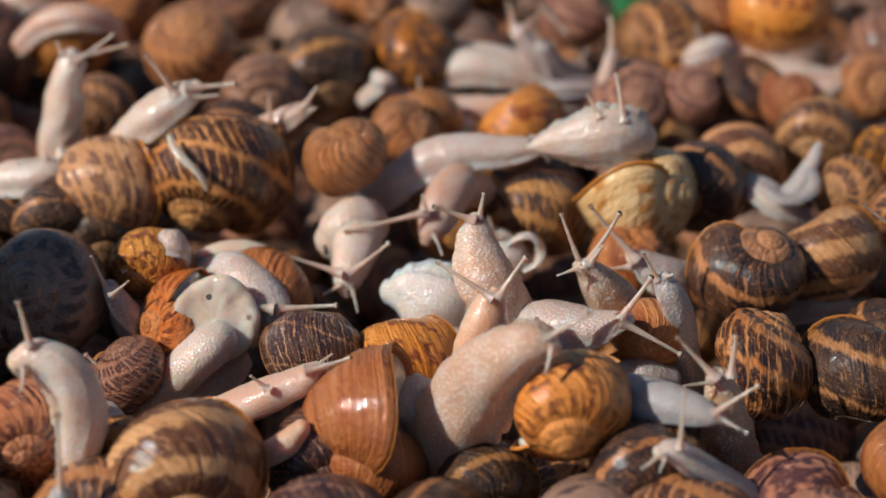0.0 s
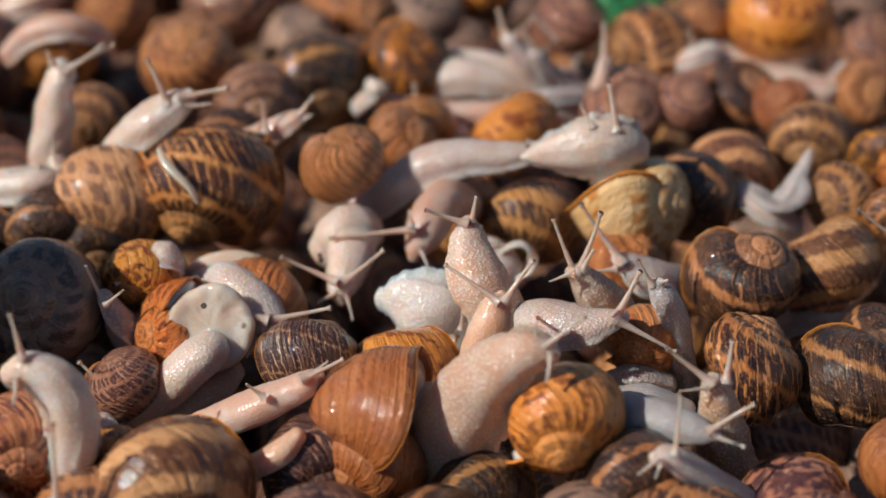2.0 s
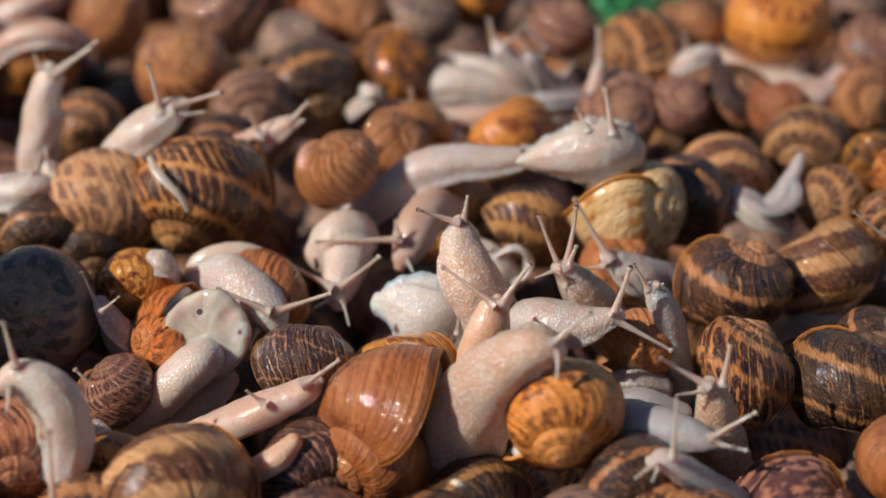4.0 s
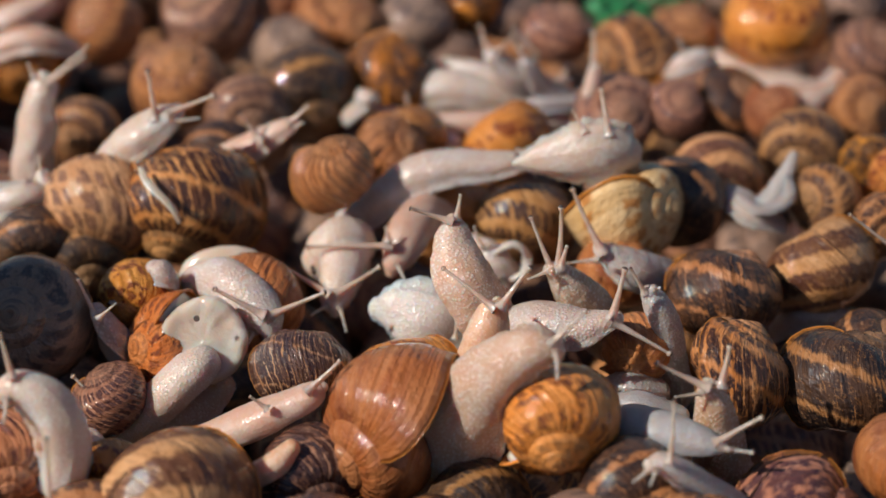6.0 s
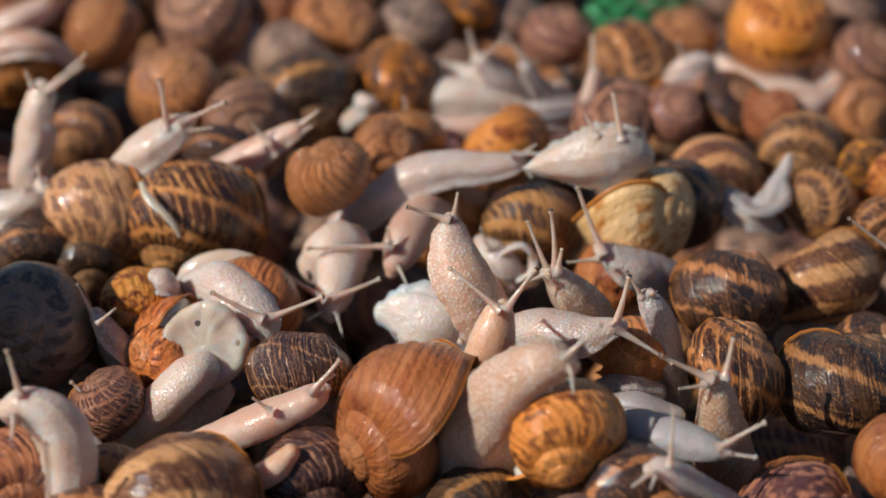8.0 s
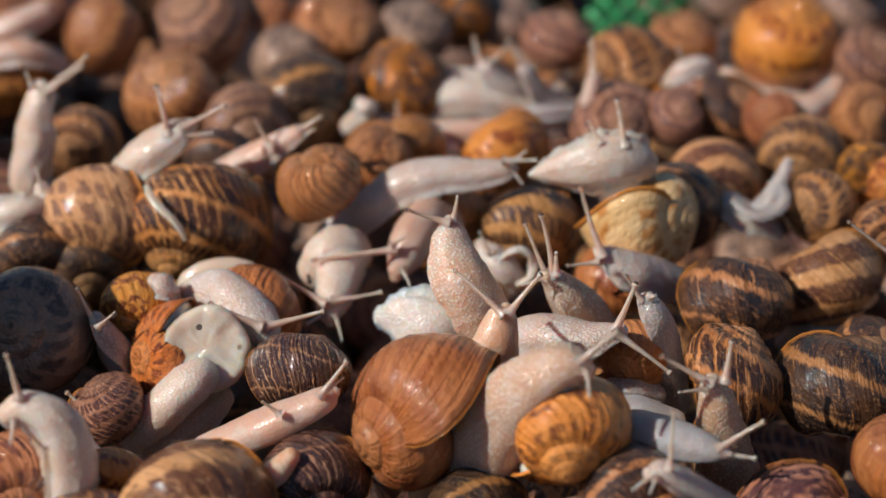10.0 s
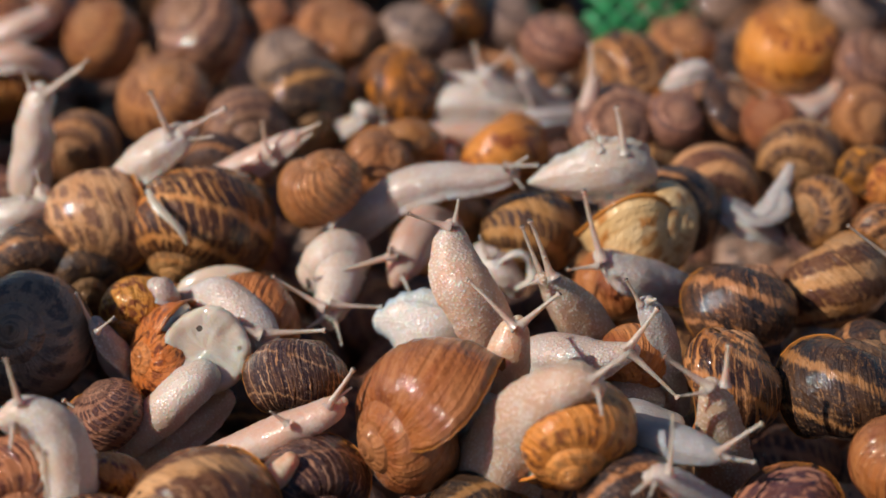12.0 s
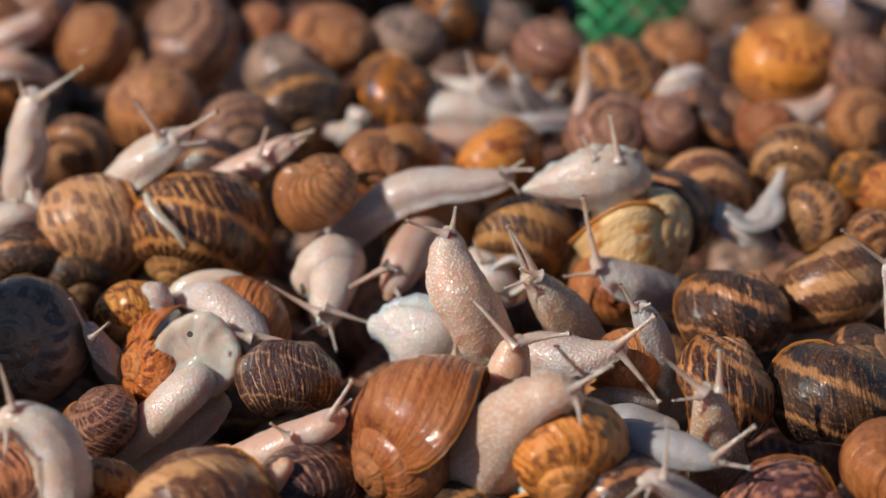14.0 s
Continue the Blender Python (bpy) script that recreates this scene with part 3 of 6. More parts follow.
far_right_top = snail((137.5, 130.5, 11.1), "pale pink snail stretched over the rim", skin="pink", body=[(0, 0, 0, 5.8), (-10.7, 0.5, 4.5, 5.1), (-20.9, 2.8, 8, 4.1), (-27.3, 7.4, 11.4, 3.1)], foot=0.65)
far_right_top_b = snail((128.8, 148.8, -4.4), "brown snail shell at the rim", size=26.3, apex=(0.33, -0.35, 0.88), face=(0.86, -0.28, -0.43), shell="grey")
far_pale_right = snail((91.6, 68.2, -0.5), "pinkish brown small snail shell", size=19.6, apex=(-0.51, -0.51, 0.69), face=(0.51, 0.47, 0.72), shell="rust")
far_red_right = snail((117.5, 71.6, -1), "reddish orange snail shell with its tip up front", size=23.5, apex=(0.3, -0.74, 0.6), face=(0.32, -0.52, -0.8), shell="rust")
mid_brown_right = snail((99.1, 53.8, -3), "dull brown snail shell between others", size=26.1, apex=(-0.23, -0.97, -0.04), face=(-0.301, 0.11, -0.945), shell="banded")
mid_ring = snail((71.8, 36.3, -1.5), "tan snail shell with a dark band", size=28, apex=(0.15, -0.98, 0.09), face=(0.27, -0.047, -0.957), shell="ribbon")
mid_right_orange = snail((112.5, 39.2, -1), "orange snail shell near the rim", size=21.4, apex=(-0.42, -0.88, 0.2), face=(-0.6, 0.44, 0.67), shell="tiger")
mid_right_orange_b = snail((118.5, 28.6, 1), "bright orange snail shell", size=22, apex=(-0.42, -0.88, 0.2), face=(-0.6, 0.44, 0.67), shell="golden")
mid_pale_body = snail((98.7, 23.5, -1.1), "pale grey snail body folded beside a striped shell", size=23.4, apex=(-0.8, -0.55, 0.23), face=(-0.13, 0.54, 0.83), shell="banded", skin="lilac", body=[(-29.4, 2, 3.1, 2.1), (-24.7, -1.8, 2.8, 4.7), (-19, -4.8, -0.1, 6.1), (-12.5, -4.7, -3.6, 3.8)], extra=[("mantle_fold", "grey", "wavy pale mantle fold", [(-23.1, -5.2, 4.9, 1.7), (-18.6, -8.6, 3.3, 2.3), (-13.7, -8.1, 4, 2.2), (-10.4, -5.4, 6.4, 1.7), (-11, -0.8, 8, 1.3)], 1, 0.4), ("neck", "grey", "", [(-18.1, -4, -0.6, 4.1), (-14.3, -2.6, 3.3, 3.2), (-10.5, 0.7, 8.5, 2.2), (-8.8, 3.1, 12.1, 1.2)], 0.3, 0.7)], foot=1, tall=0.4)
mid_right_edge = snail((111.5, 9.5, 0), "tan and dark snail shell at the edge", size=19.4, apex=(0.21, -0.98, 0.02), face=(-0.93, -0.2, -0.31), shell="striped")
right_striped = snail((94.4, -10.4, -2.2), "tan snail shell with two dark bands", size=29, apex=(0.104, -0.626, -0.773), face=(0.01, 0.778, -0.629), shell="ribbon", skin="grey", body=[(-9, -3.1, -15.8, 3.9), (-3.1, -6.4, -9.9, 4.7), (6.1, -3.9, -13.4, 3.7)], foot=0.65)
right_edge_body = snail((111.3, -39.9, -2.3), "pale snail body with a reaching tentacle", skin="lilac", body=[(1.9, 6.5, -4.7, 6.7), (-2.2, 8.9, 10, 5.3), (-5.3, 10.2, 19.4, 3.2)], feelers=[(-6, 9.7, 20.5, -18.2, 10.2, 30.3, 0.6), (-4.7, 10.1, 21.1, -3.4, 11.8, 29.3, 0.6)], foot=0.65)
shade_plum = snail((47.8, 71.9, -2.9), "plum brown snail shell behind a white body", size=29, apex=(0.21, -0.61, 0.77), face=(0.83, -0.3, -0.47), shell="plum", skin="pink", body=[(-11.9, -1.3, -2, 2.5), (-7.6, -2.7, 6.9, 2.8), (-5.8, -0.2, 14.4, 2)], feelers=[(-6.2, 0.3, 15.1, -6.5, 5.8, 23.6, 0.9),], foot=0.65)
mid_blue = snail((61.4, 24.7, -2.6), "dark grey blue snail shell in shade", size=29.9, apex=(-0.57, -0.82, -0.01), face=(-0.62, 0.43, 0.65), shell="dark")
tiger = snail((-13.9, 87.2, 1.1), "orange snail shell with dark spots, pale body out", size=27, apex=(0.515, -0.352, 0.781), face=(0.54, 0.841, 0.023), shell="tiger", skin="white", body=[(-9.5, -2.3, -7.2, 3.57), (-5.4, -4.4, -6.8, 3.56), (13.3, -3.8, -2.2, 6.45), (23.7, -5.1, -2.4, 5.8), (32.6, -5.6, -4.9, 4.52), (39.1, -5.6, -6.7, 2.59)], foot=0.52)
back_heads = snail((23.6, 83.3, -1.9), "pale snail heads raised with tentacles", skin="lilac", body=[(0.2, 5.3, -2.9, 5.5), (-6.5, 2.6, 4.1, 5.8), (-11.4, 2.2, 10.7, 3.5)], feelers=[(-12.7, 2.1, 12.5, -14.9, 5.6, 19.6, 0.9), (-9.8, 1.2, 12.9, -4.2, 6.1, 16.7, 0.8), (-4.2, 6.1, 16.7, 2.3, 3.9, 9.7, 0.8)], foot=0.65)
back_heads_b = snail((36.1, 76.7, -1.9), "pale snail with raised head", skin="grey", body=[(0.5, 7, -3.9, 4.9), (-7.8, 5.3, 0.8, 5.2), (-12.9, 3.9, 9.7, 3.2)], feelers=[(-12.9, 4.5, 10.6, -17.7, 6.9, 17.9, 0.8),], foot=0.65)
back_long = snail((-22.9, 71.8, -2), "long pale snail bodies lying across shells", skin="pink", body=[(0, 0, 0, 2.2), (9.6, -2.6, -0.3, 3.2), (22.2, -4.3, -1.2, 3.8), (38, -5.2, -0.7, 4.1), (50.7, -3.5, -1.7, 3.5), (61.9, -0.9, -1.3, 2.2)], feelers=[(13.1, -5.3, 2.9, 12.5, -4.2, 8.2, 0.8),], foot=0.52)
back_lip = snail((17.2, 54.7, -2.5), "open orange snail shell with a wide lip", size=25.1, apex=(0.21, -0.7, -0.68), face=(-0.19, 0.87, 0.46), shell="golden", skin="pink")
back_under = snail((-8.4, 54.7, -3), "pale snail foot between shells", size=25.1, apex=(0.36, -0.93, -0.11), face=(-0.86, -0.28, -0.43), shell="amber", skin="white", body=[(-4.6, -0.5, 2.9, 3.1), (1.6, -1.5, 1.4, 4), (10.8, 0.3, 0.4, 3.1)], foot=0.65)
brown_back = snail((-76, 85.8, -1.4), "orange brown snail shell with a blunt tip", size=32.8, apex=(-0.1, -0.24, 0.96), face=(0.99, 0.08, 0.13), shell="rust")
small_back = snail((-98.7, 58.4, -2.5), "small striped snail shell", size=24.2, apex=(-0.22, -0.97, 0.11), face=(-0.89, 0.24, 0.38), shell="banded")
plum_back = snail((-53, 67.2, -2.5), "plum brown snail shell in shade", size=29.8, apex=(0.32, -0.92, 0.22), face=(-0.71, -0.39, -0.59), shell="plum")
grey_stripe_back = snail((-38.5, 81.7, -2.9), "grey snail shell with a tan stripe", size=35.9, apex=(0.38, -0.9, -0.19), face=(-0.86, -0.27, -0.42), shell="dark")
grey_back = snail((-44.9, 116.4, -6.5), "grey brown snail shell in shade", size=29.8, apex=(0.38, -0.19, 0.9), face=(0.86, -0.27, -0.42), shell="grey")
blue_back = snail((-60.1, 48.6, -3), "dark striped snail shell behind another", size=24.8, apex=(-0.23, -0.95, -0.2), face=(-0.95, 0.17, 0.27), shell="dark")
left_shell = snail((-87.7, 10.8, 4.1), "glossy tan snail shell, head stretched up and out", size=32.5, apex=(-0.267, -0.764, -0.587), face=(0.582, 0.357, -0.73), shell="glossy", rim=3, skin="white", body=[(0.4, 10.2, 0.9, 5.28), (6, 8.2, 8.9, 6.09), (11.9, 7.2, 14.8, 6.62), (17, 7.5, 18.9, 5.73), (20.9, 8.2, 21.8, 4), (22.6, 9, 23, 2.15)], feelers=[(17.3, 5.6, 23.3, 16, 9.3, 34.5, 0.95), (22, 5.3, 24.6, 32.7, 6, 29.4, 0.9), (23.1, 3.9, 22.6, 28.9, 3.5, 23.8, 0.6)], extra=[], foot=0.4)
cream_scar = snail((-63.5, 10.1, 4.2), "brown striped snail shell with a cream scar", size=37, apex=(-0.221, -0.85, -0.478), face=(-0.112, 0.509, -0.853), shell="scarred", skin="pink", body=[(5.4, 24.2, -3.1, 6.57), (11.4, 21.7, 2.2, 5.92), (18.9, 20.6, 7.9, 4.7), (24.7, 19.9, 12.3, 3.21), (27.2, 19.8, 14, 1.89)], feelers=[(26.8, 16.5, 16.3, 31.5, 17, 20.6, 0.85), (18, 15.3, 12.6, 13, 16.7, 18.4, 0.8), (27.7, 15.7, 15, 30.1, 14.8, 17.2, 0.6)], extra=[("growth_scar", "cream", "raised cream scar on the shell", [(-11.2, -8.2, 14.9, 0.69), (-9.5, -11.8, 13.9, 1.11), (-7, -14.6, 12.4, 1.24), (-4.2, -16.7, 10.7, 1.1), (-2.2, -18, 8.6, 0.96), (-1.2, -18.7, 6.1, 0.55)], 0.05, 0.5)], foot=0.52)
rust_ribbed = snail((-27.6, 12.7, 12.7), "ribbed rust brown snail shell with a long pale body", size=22, apex=(-0.15, 0.044, 0.988), face=(-0.087, 0.995, -0.058), shell="rib", skin="lilac", body=[(1.9, 8, -20.7, 5.02), (10.7, 6, -12.8, 6.42), (19.8, 5.4, -4.5, 6.35), (29.9, 5.4, -0.8, 5.75), (38.8, 4.7, -0.2, 4.88), (45.7, 4.3, 1.1, 3.44), (48.8, 4.7, 1.8, 1.86)], feelers=[(48.1, 2.1, 5, 52.3, 2.9, 8.1, 0.7), (48.9, -0.2, 3.4, 51.1, -2.6, 1.5, 0.6), (47, 3.2, 5, 55.1, 0.7, 6.6, 0.7)], foot=0.6)
# stands for the outer whorl of rust_ribbed, built as a second shell
rust_whorl = snail((-14.1, 40.2, 4.5), "plum and rust whorl of the ribbed snail shell, built as a separate shell", size=20, apex=(0.619, -0.437, 0.653), face=(0.646, 0.756, -0.106), shell="rib")
dark_left = snail((-104.7, 6.5, -4.9), "dark brown snail shell with an orange lip under a pale body", size=29.3, apex=(0.11, -0.95, -0.28), face=(-0.29, 0.86, 0.43), shell="dark", rim=3, skin="white", body=[(-9.7, 2.4, 11, 5.6), (-0.9, 1.1, 12.7, 5.6), (4.3, 3.9, 13.4, 3.4), (3.6, 6.2, 16.9, 2)], feelers=[(3.4, 5.5, 17.7, 2.6, 7.2, 22.1, 0.6), (-0.4, 1.7, 17.3, -7.4, 0.9, 16.1, 0.6)], foot=0.65)
dark_left_b = snail((-89.2, 5.9, -8.8), "dark snail shell deep in shade", size=27.2, apex=(0.25, -0.96, -0.11), face=(-0.93, -0.2, -0.31), shell="dark")
shade_left = snail((-98.7, -33.9, -1.7), "large grey brown snail shell in shade", size=35.2, apex=(-0.1, -0.835, 0.542), face=(-0.529, 0.506, 0.682), shell="grey")
shade_left_body = snail((-74, -44.3, -2.4), "grey snail raising its head in shade", skin="grey", body=[(-1.6, 8.1, -5.9, 5.9), (-3.9, 6.1, 2.1, 4.5), (-6.6, 5.7, 8.8, 2.6)], feelers=[(-6.9, 4.1, 10, -10.4, 6.7, 17.6, 0.6), (-5.2, 1.7, 10, -1, 1.9, 13.9, 0.5)], foot=0.65)
small_orange = snail((-71.9, -23.4, 0), "small orange snail shell with a pale head", size=23.8, apex=(-0.31, -0.91, -0.27), face=(-0.92, 0.21, 0.33), shell="golden", skin="lilac", body=[(6.7, -2.9, 2.8, 3.2), (5.9, -4, 8.5, 3.7), (3.9, -3.3, 9.6, 2.7)], feelers=[(2.5, -5.1, 6.8, -6.5, -9.5, 3.8, 0.7),], foot=0.65)
arch_snail = snail((-47, -21.3, -2.3), "pale snail arched over with both tentacles out", size=27.7, apex=(0.77, 0.64, 0.04), face=(0.45, -0.49, -0.75), shell="amber", skin="lilac", body=[(-16.3, 3.7, -1.7, 3.58), (-11.8, 0.4, 4.3, 5.17), (-5.4, -3.7, 7.1, 7), (1.1, -9.1, 6.2, 6.68), (4.8, -13.8, 4.4, 5.04), (5.9, -16.2, 2.5, 3.18), (5.9, -17, 1.4, 1.72)], feelers=[(4.2, -17.2, 8.4, -6.7, -14.8, 14, 0.85), (7.5, -16.4, 7.8, 19.7, -15.2, 13.3, 0.85), (2.3, -19.1, 3.6, 0.6, -23, 1.3, 0.5)], extra=[("mantle", "cream", "pale pink mantle fold", [(-16.1, 4.6, -0.2, 2.2), (-13.4, 5.8, 5.3, 3.29), (-7, 6.3, 7.9, 3.29), (-0.1, 5.7, 7, 3.56), (3.9, 4.3, 2.9, 3.29), (5.9, 2.9, -2.9, 2.48)], 0.1, 0.8)], under=(-0.29, 0.8, -0.52), foot=0.3)
collar_snail = snail((-64.4, -37.2, -2.7), "orange snail shell with a thick white collar and grey foot", size=25, apex=(-0.752, -0.492, 0.439), face=(0.652, -0.705, 0.278), shell="honey", skin="white", body=[(8.8, -6, -1.8, 3.96), (8.2, -13, 2.1, 4.92), (4.4, -15.7, -0.4, 5.69), (-0.9, -16.5, -5.3, 5.45), (-5.9, -17.4, -10.2, 4.7), (-9.3, -18.4, -13.7, 3.27), (-11.1, -18.5, -15.6, 1.83)], feelers=[(-9.3, -21.3, -8.9, -20.3, -17.3, 2.7, 0.75), (-6.9, -20.9, -6.4, -4.9, -18.5, -0.9, 0.6), (-10.8, -21.8, -13.4, -10.5, -25.4, -17.1, 0.5)], extra=[("foot", "lilac", "grey blue wrinkled foot", [(11.3, -5.8, -8.9, 4.52), (7.3, -10.2, -10.2, 6.34), (2, -12.3, -13.5, 6.61), (-4.1, -13.2, -18.5, 5.31), (-8.6, -13.9, -21.4, 3.46)], 0.5, 0.6)], disc=(9, -6.8, 4.3, 10.37, 0.05, -0.766, 0.641, 8.4, -10.5, 13.3, 0.7), under=(0.309, 0.268, -0.912), foot=0.2)
banded_mid = snail((-32.8, -51.5, 0), "dark purple snail shell with pale cross stripes", size=24, apex=(0.406, 0.725, 0.557), face=(-0.131, 0.649, -0.75), shell="mottled", rim=0.5)
face_snail = snail((-26, -3.8, -4.1), "pink snail facing out with spread tentacles", size=14, apex=(-0.316, 0.871, 0.375), face=(0.897, 0.146, 0.416), shell="rust", skin="white", body=[(3.8, 7, 3.5, 5.4), (1.8, -1.1, 3.8, 6.59), (1.4, -8.2, 2.1, 5.55), (0.2, -14.1, 0.3, 4.13), (-0.4, -17.3, -1, 2.74), (-0.1, -18.2, -2.4, 1.51)], feelers=[(-2.4, -17.9, 3.7, -14, -14.7, 10.4, 0.8), (1.4, -17.9, 3.7, 11.8, -14.9, 8.3, 0.8), (1.4, -19.3, -0.3, 2.9, -23.3, -4.6, 0.6), (-1.9, -19, 0.2, -5.6, -21.8, -0.5, 0.6)], extra=[("breathing_hole", "pore", "dark breathing hole", [(-5.9, -7.5, 4, 0.55), (-5.6, -8.5, 3.5, 0.69), (-5.5, -8.5, 2.5, 0.55)], 0.02, 0.6), ("mantle", "white", "smooth peach mantle over the back", [(-3.9, 0.2, 0.2, 5.64), (-1.3, 1.1, 3.5, 7.04), (1.8, 1.9, 4.7, 7.04), (4.9, 4.4, 3.1, 5.38)], 0.05, 0.9)], under=(0, 0.716, -0.699), foot=0.3)
small_dark_shell = snail((-76.7, -55.8, -6.7), "small dark spotted snail shell", size=19.5, apex=(-0.37, 0.16, 0.92), face=(-0.145, 0.968, -0.227), shell="plum")
gourd_shell = snail((0.1, 21.5, -4.6), "brown snail shell above a pink head", size=27, apex=(0.362, -0.932, -0.011), face=(0.441, 0.182, -0.879), shell="amber")
gourd_snail = snail((0.1, 8.3, 6.4), "smooth pink snail head bent down", skin="pink", body=[(0, 5.2, -6.7, 4.92), (-5.2, -0.8, -1.2, 5.41), (-8.5, -7.9, -1.1, 5.63), (-10.7, -13.2, -3.9, 4.75), (-12.5, -16.1, -6.5, 3.07), (-13.2, -17.2, -8.1, 1.53)], feelers=[(-14.5, -16.9, -0.3, -33.8, -17.9, -0, 0.8), (-13.6, -17, 1.4, -14.4, -15.9, 4.9, 0.7), (-11.2, -19.6, -4.5, -8.9, -24.1, -7.8, 0.6)], under=(0.309, 0.666, -0.679), foot=0.3)
speckled_snail = snail((23, -46.5, -2.4), "speckled tan snail stretching its body up", skin="tan", body=[(-10.2, 10.1, 0.8, 6.91), (-13.2, 9.8, 7.8, 7.65), (-16.7, 10.4, 14.3, 7.73), (-19.3, 13.3, 18.6, 6.94), (-20.5, 16.8, 22.2, 5.51), (-20.6, 19.8, 24.9, 3.68), (-20.8, 21.8, 26.2, 1.98)], feelers=[(-22.2, 18.4, 28.3, -31.1, 17.4, 32.3, 0.75), (-20.1, 19.7, 28.4, -19.2, 20.9, 34, 0.7)], under=(-0.619, 0.437, -0.653), foot=0.35)
curl_snail = snail((8, 3.6, -2.2), "small pale curled snail mantle", skin="lilac", body=[(1.4, 2.6, 0.4, 2.29), (3.9, -2.3, 0.2, 3.69), (7.3, -4.7, -1.7, 4.25), (10, -3.9, -6, 3.99)], feelers=[(2.7, -4.7, 3.8, 1.1, -3.8, 8.8, 0.6), (4.4, -4.9, 3.5, 5.7, -5.8, 5.8, 0.5)], foot=0.3, extra=[("mantle_fold", "lilac", "wavy pale mantle edge", [(6.1, -5.9, 1.9, 0.99), (8.8, -6.5, 4.6, 1.26), (11.9, -6.4, 4.8, 1.4), (14.2, -6.9, 2.2, 1.41), (13.6, -8.2, -1.7, 1.27), (10.6, -8.5, -3.9, 0.99)], 0.3, 0.5)])
striped_mid = snail((22.8, 16.9, -3), "tan snail shell with dark dashes", size=26, apex=(-0.304, -0.81, -0.502), face=(-0.134, 0.558, -0.819), shell="banded")
white_foot = snail((-15.2, -24.2, -2.3), "white snail foot fanned out", skin="pale", body=[(0.1, -1.6, 1.1, 2.7), (5.3, -3.7, 1.6, 7), (12, -6.2, -0.3, 9.4), (19, -6.1, -5.7, 7.3)], feelers=[(19, -11.7, 0.3, 19.3, -10.1, 6.5, 0.5), (17.4, -11.5, -3.1, 17.4, -16, -6.4, 0.7)], under=(0, 0.89, -0.46), foot=0.98, tall=0.36)
golden_open = snail((-7.7, -50.3, -6), "golden open snail shell with fine growth lines", size=28.5, apex=(-0.21, -0.77, -0.61), face=(0.23, 0.91, 0.36), shell="golden", skin="grey")
peach_snail = snail((13.3, -69.6, -2.5), "peach coloured snail raising its head", skin="peach", body=[(-3.4, 9.6, 3.8, 6.86), (-3.2, 8.2, 12.6, 6.14), (-2.5, 8.5, 18.6, 5.1), (-1.5, 9.8, 22.5, 3.97), (-0.7, 10.2, 25, 2.85), (-0.3, 10.8, 25.9, 1.49)], feelers=[(0.6, 7.3, 27.7, 6.7, 10.1, 35.8, 0.8), (-2, 7.9, 26.9, -12.6, 15.1, 32.4, 0.7)], foot=0.2, under=(-0.302, 0.594, -0.746))
lilac_snail = snail((10, -44.3, -2.4), "lilac grey snail reaching sideways", skin="lilac", body=[(4.7, 7.7, 2.6, 3.98), (9.8, 3.3, 7, 5.76), (16, -1.2, 9.2, 6.48), (22.3, -3.9, 10.5, 5.41), (27.3, -4.8, 12.8, 3.46), (30.4, -5.1, 14.2, 1.92)], feelers=[(29.1, -7, 16.8, 31.5, -3.7, 27.4, 0.9), (30.1, -8.3, 14.8, 42.3, -11.3, 8.3, 0.8)], foot=0.45)
pink_stalk_snail = snail((34.7, -34.9, 0.6), "pink speckled snail head with tall tentacles", skin="brown", body=[(3.5, 6.7, -8.1, 7.41), (-1.6, 3.7, 2, 7.56), (-5.8, 2.3, 9, 5.88), (-8.4, 1.5, 13.3, 3.98), (-10.3, 0.4, 15.3, 2.11)], feelers=[(-8.6, 0.3, 16.9, -9.1, 3.5, 31.1, 0.85), (-8, -1.5, 17.8, -7, -0.6, 22.9, 0.8), (-10.3, 0.8, 15.9, -15.2, 5.6, 27, 0.7), (-11.8, -3.2, 17.1, -16, -4.9, 16.3, 0.5)], foot=0.3)
white_back = snail((47, 7.6, 5.4), "cream snail shell with an orange lip, white body rising", size=32, apex=(0.82, -0.528, 0.221), face=(-0.2, 0.725, 0.659), shell="cream", skin="white", body=[(-27.6, 1.4, 13.1, 0.84), (-23, 1, 14.3, 3.37), (-16.7, 0.7, 15.8, 5.6), (-10.1, 0.6, 17.4, 6.99), (-4.2, 0.9, 17.9, 6.71), (0.4, 1.4, 15, 4.49), (2.1, 2.8, 11.6, 1.69)], feelers=[(-4.8, 0.4, 22.7, -6.8, 5.6, 32.5, 0.9), (-10.7, 0.6, 22.9, -13.7, 3.5, 27.4, 0.7)], extra=[("neck", "white", "", [(-6, 5.7, 16.1, 5.65), (-5.8, 3.1, 13.9, 6.48), (-5.3, 3.6, 9.2, 6.52), (-3.4, 6.1, 2.1, 5.74)], 0.3, 0.8)], under=(0, 0.84, -0.54), foot=0.85, tall=0.6, rim=3.5)
grey_crawler = snail((59.9, -11.6, -2.2), "grey snail crawling beneath a cream shell", skin="lilac", body=[(-0.7, 5, -3.4, 5.06), (-7.5, 1.6, 0.6, 6.68), (-15.1, -2.3, 5.6, 6.33), (-20.1, -3.1, 9.9, 4.1), (-22, -3.2, 11.6, 2.32)], feelers=[(-22.2, -5.4, 13.7, -28.7, -0.7, 28.3, 0.9), (-23.6, -7, 11.2, -30.7, -9.1, 11.6, 0.6), (-21.6, -9.1, 11.6, -20.6, -11.1, 10.4, 0.4)], foot=0.5)
grey_crawler_shell = snail((43.2, -4.1, -5.6), "brown snail shell in a dark gap", size=24.8, apex=(0.38, -0.01, 0.92), face=(0.89, -0.24, -0.38), shell="amber")
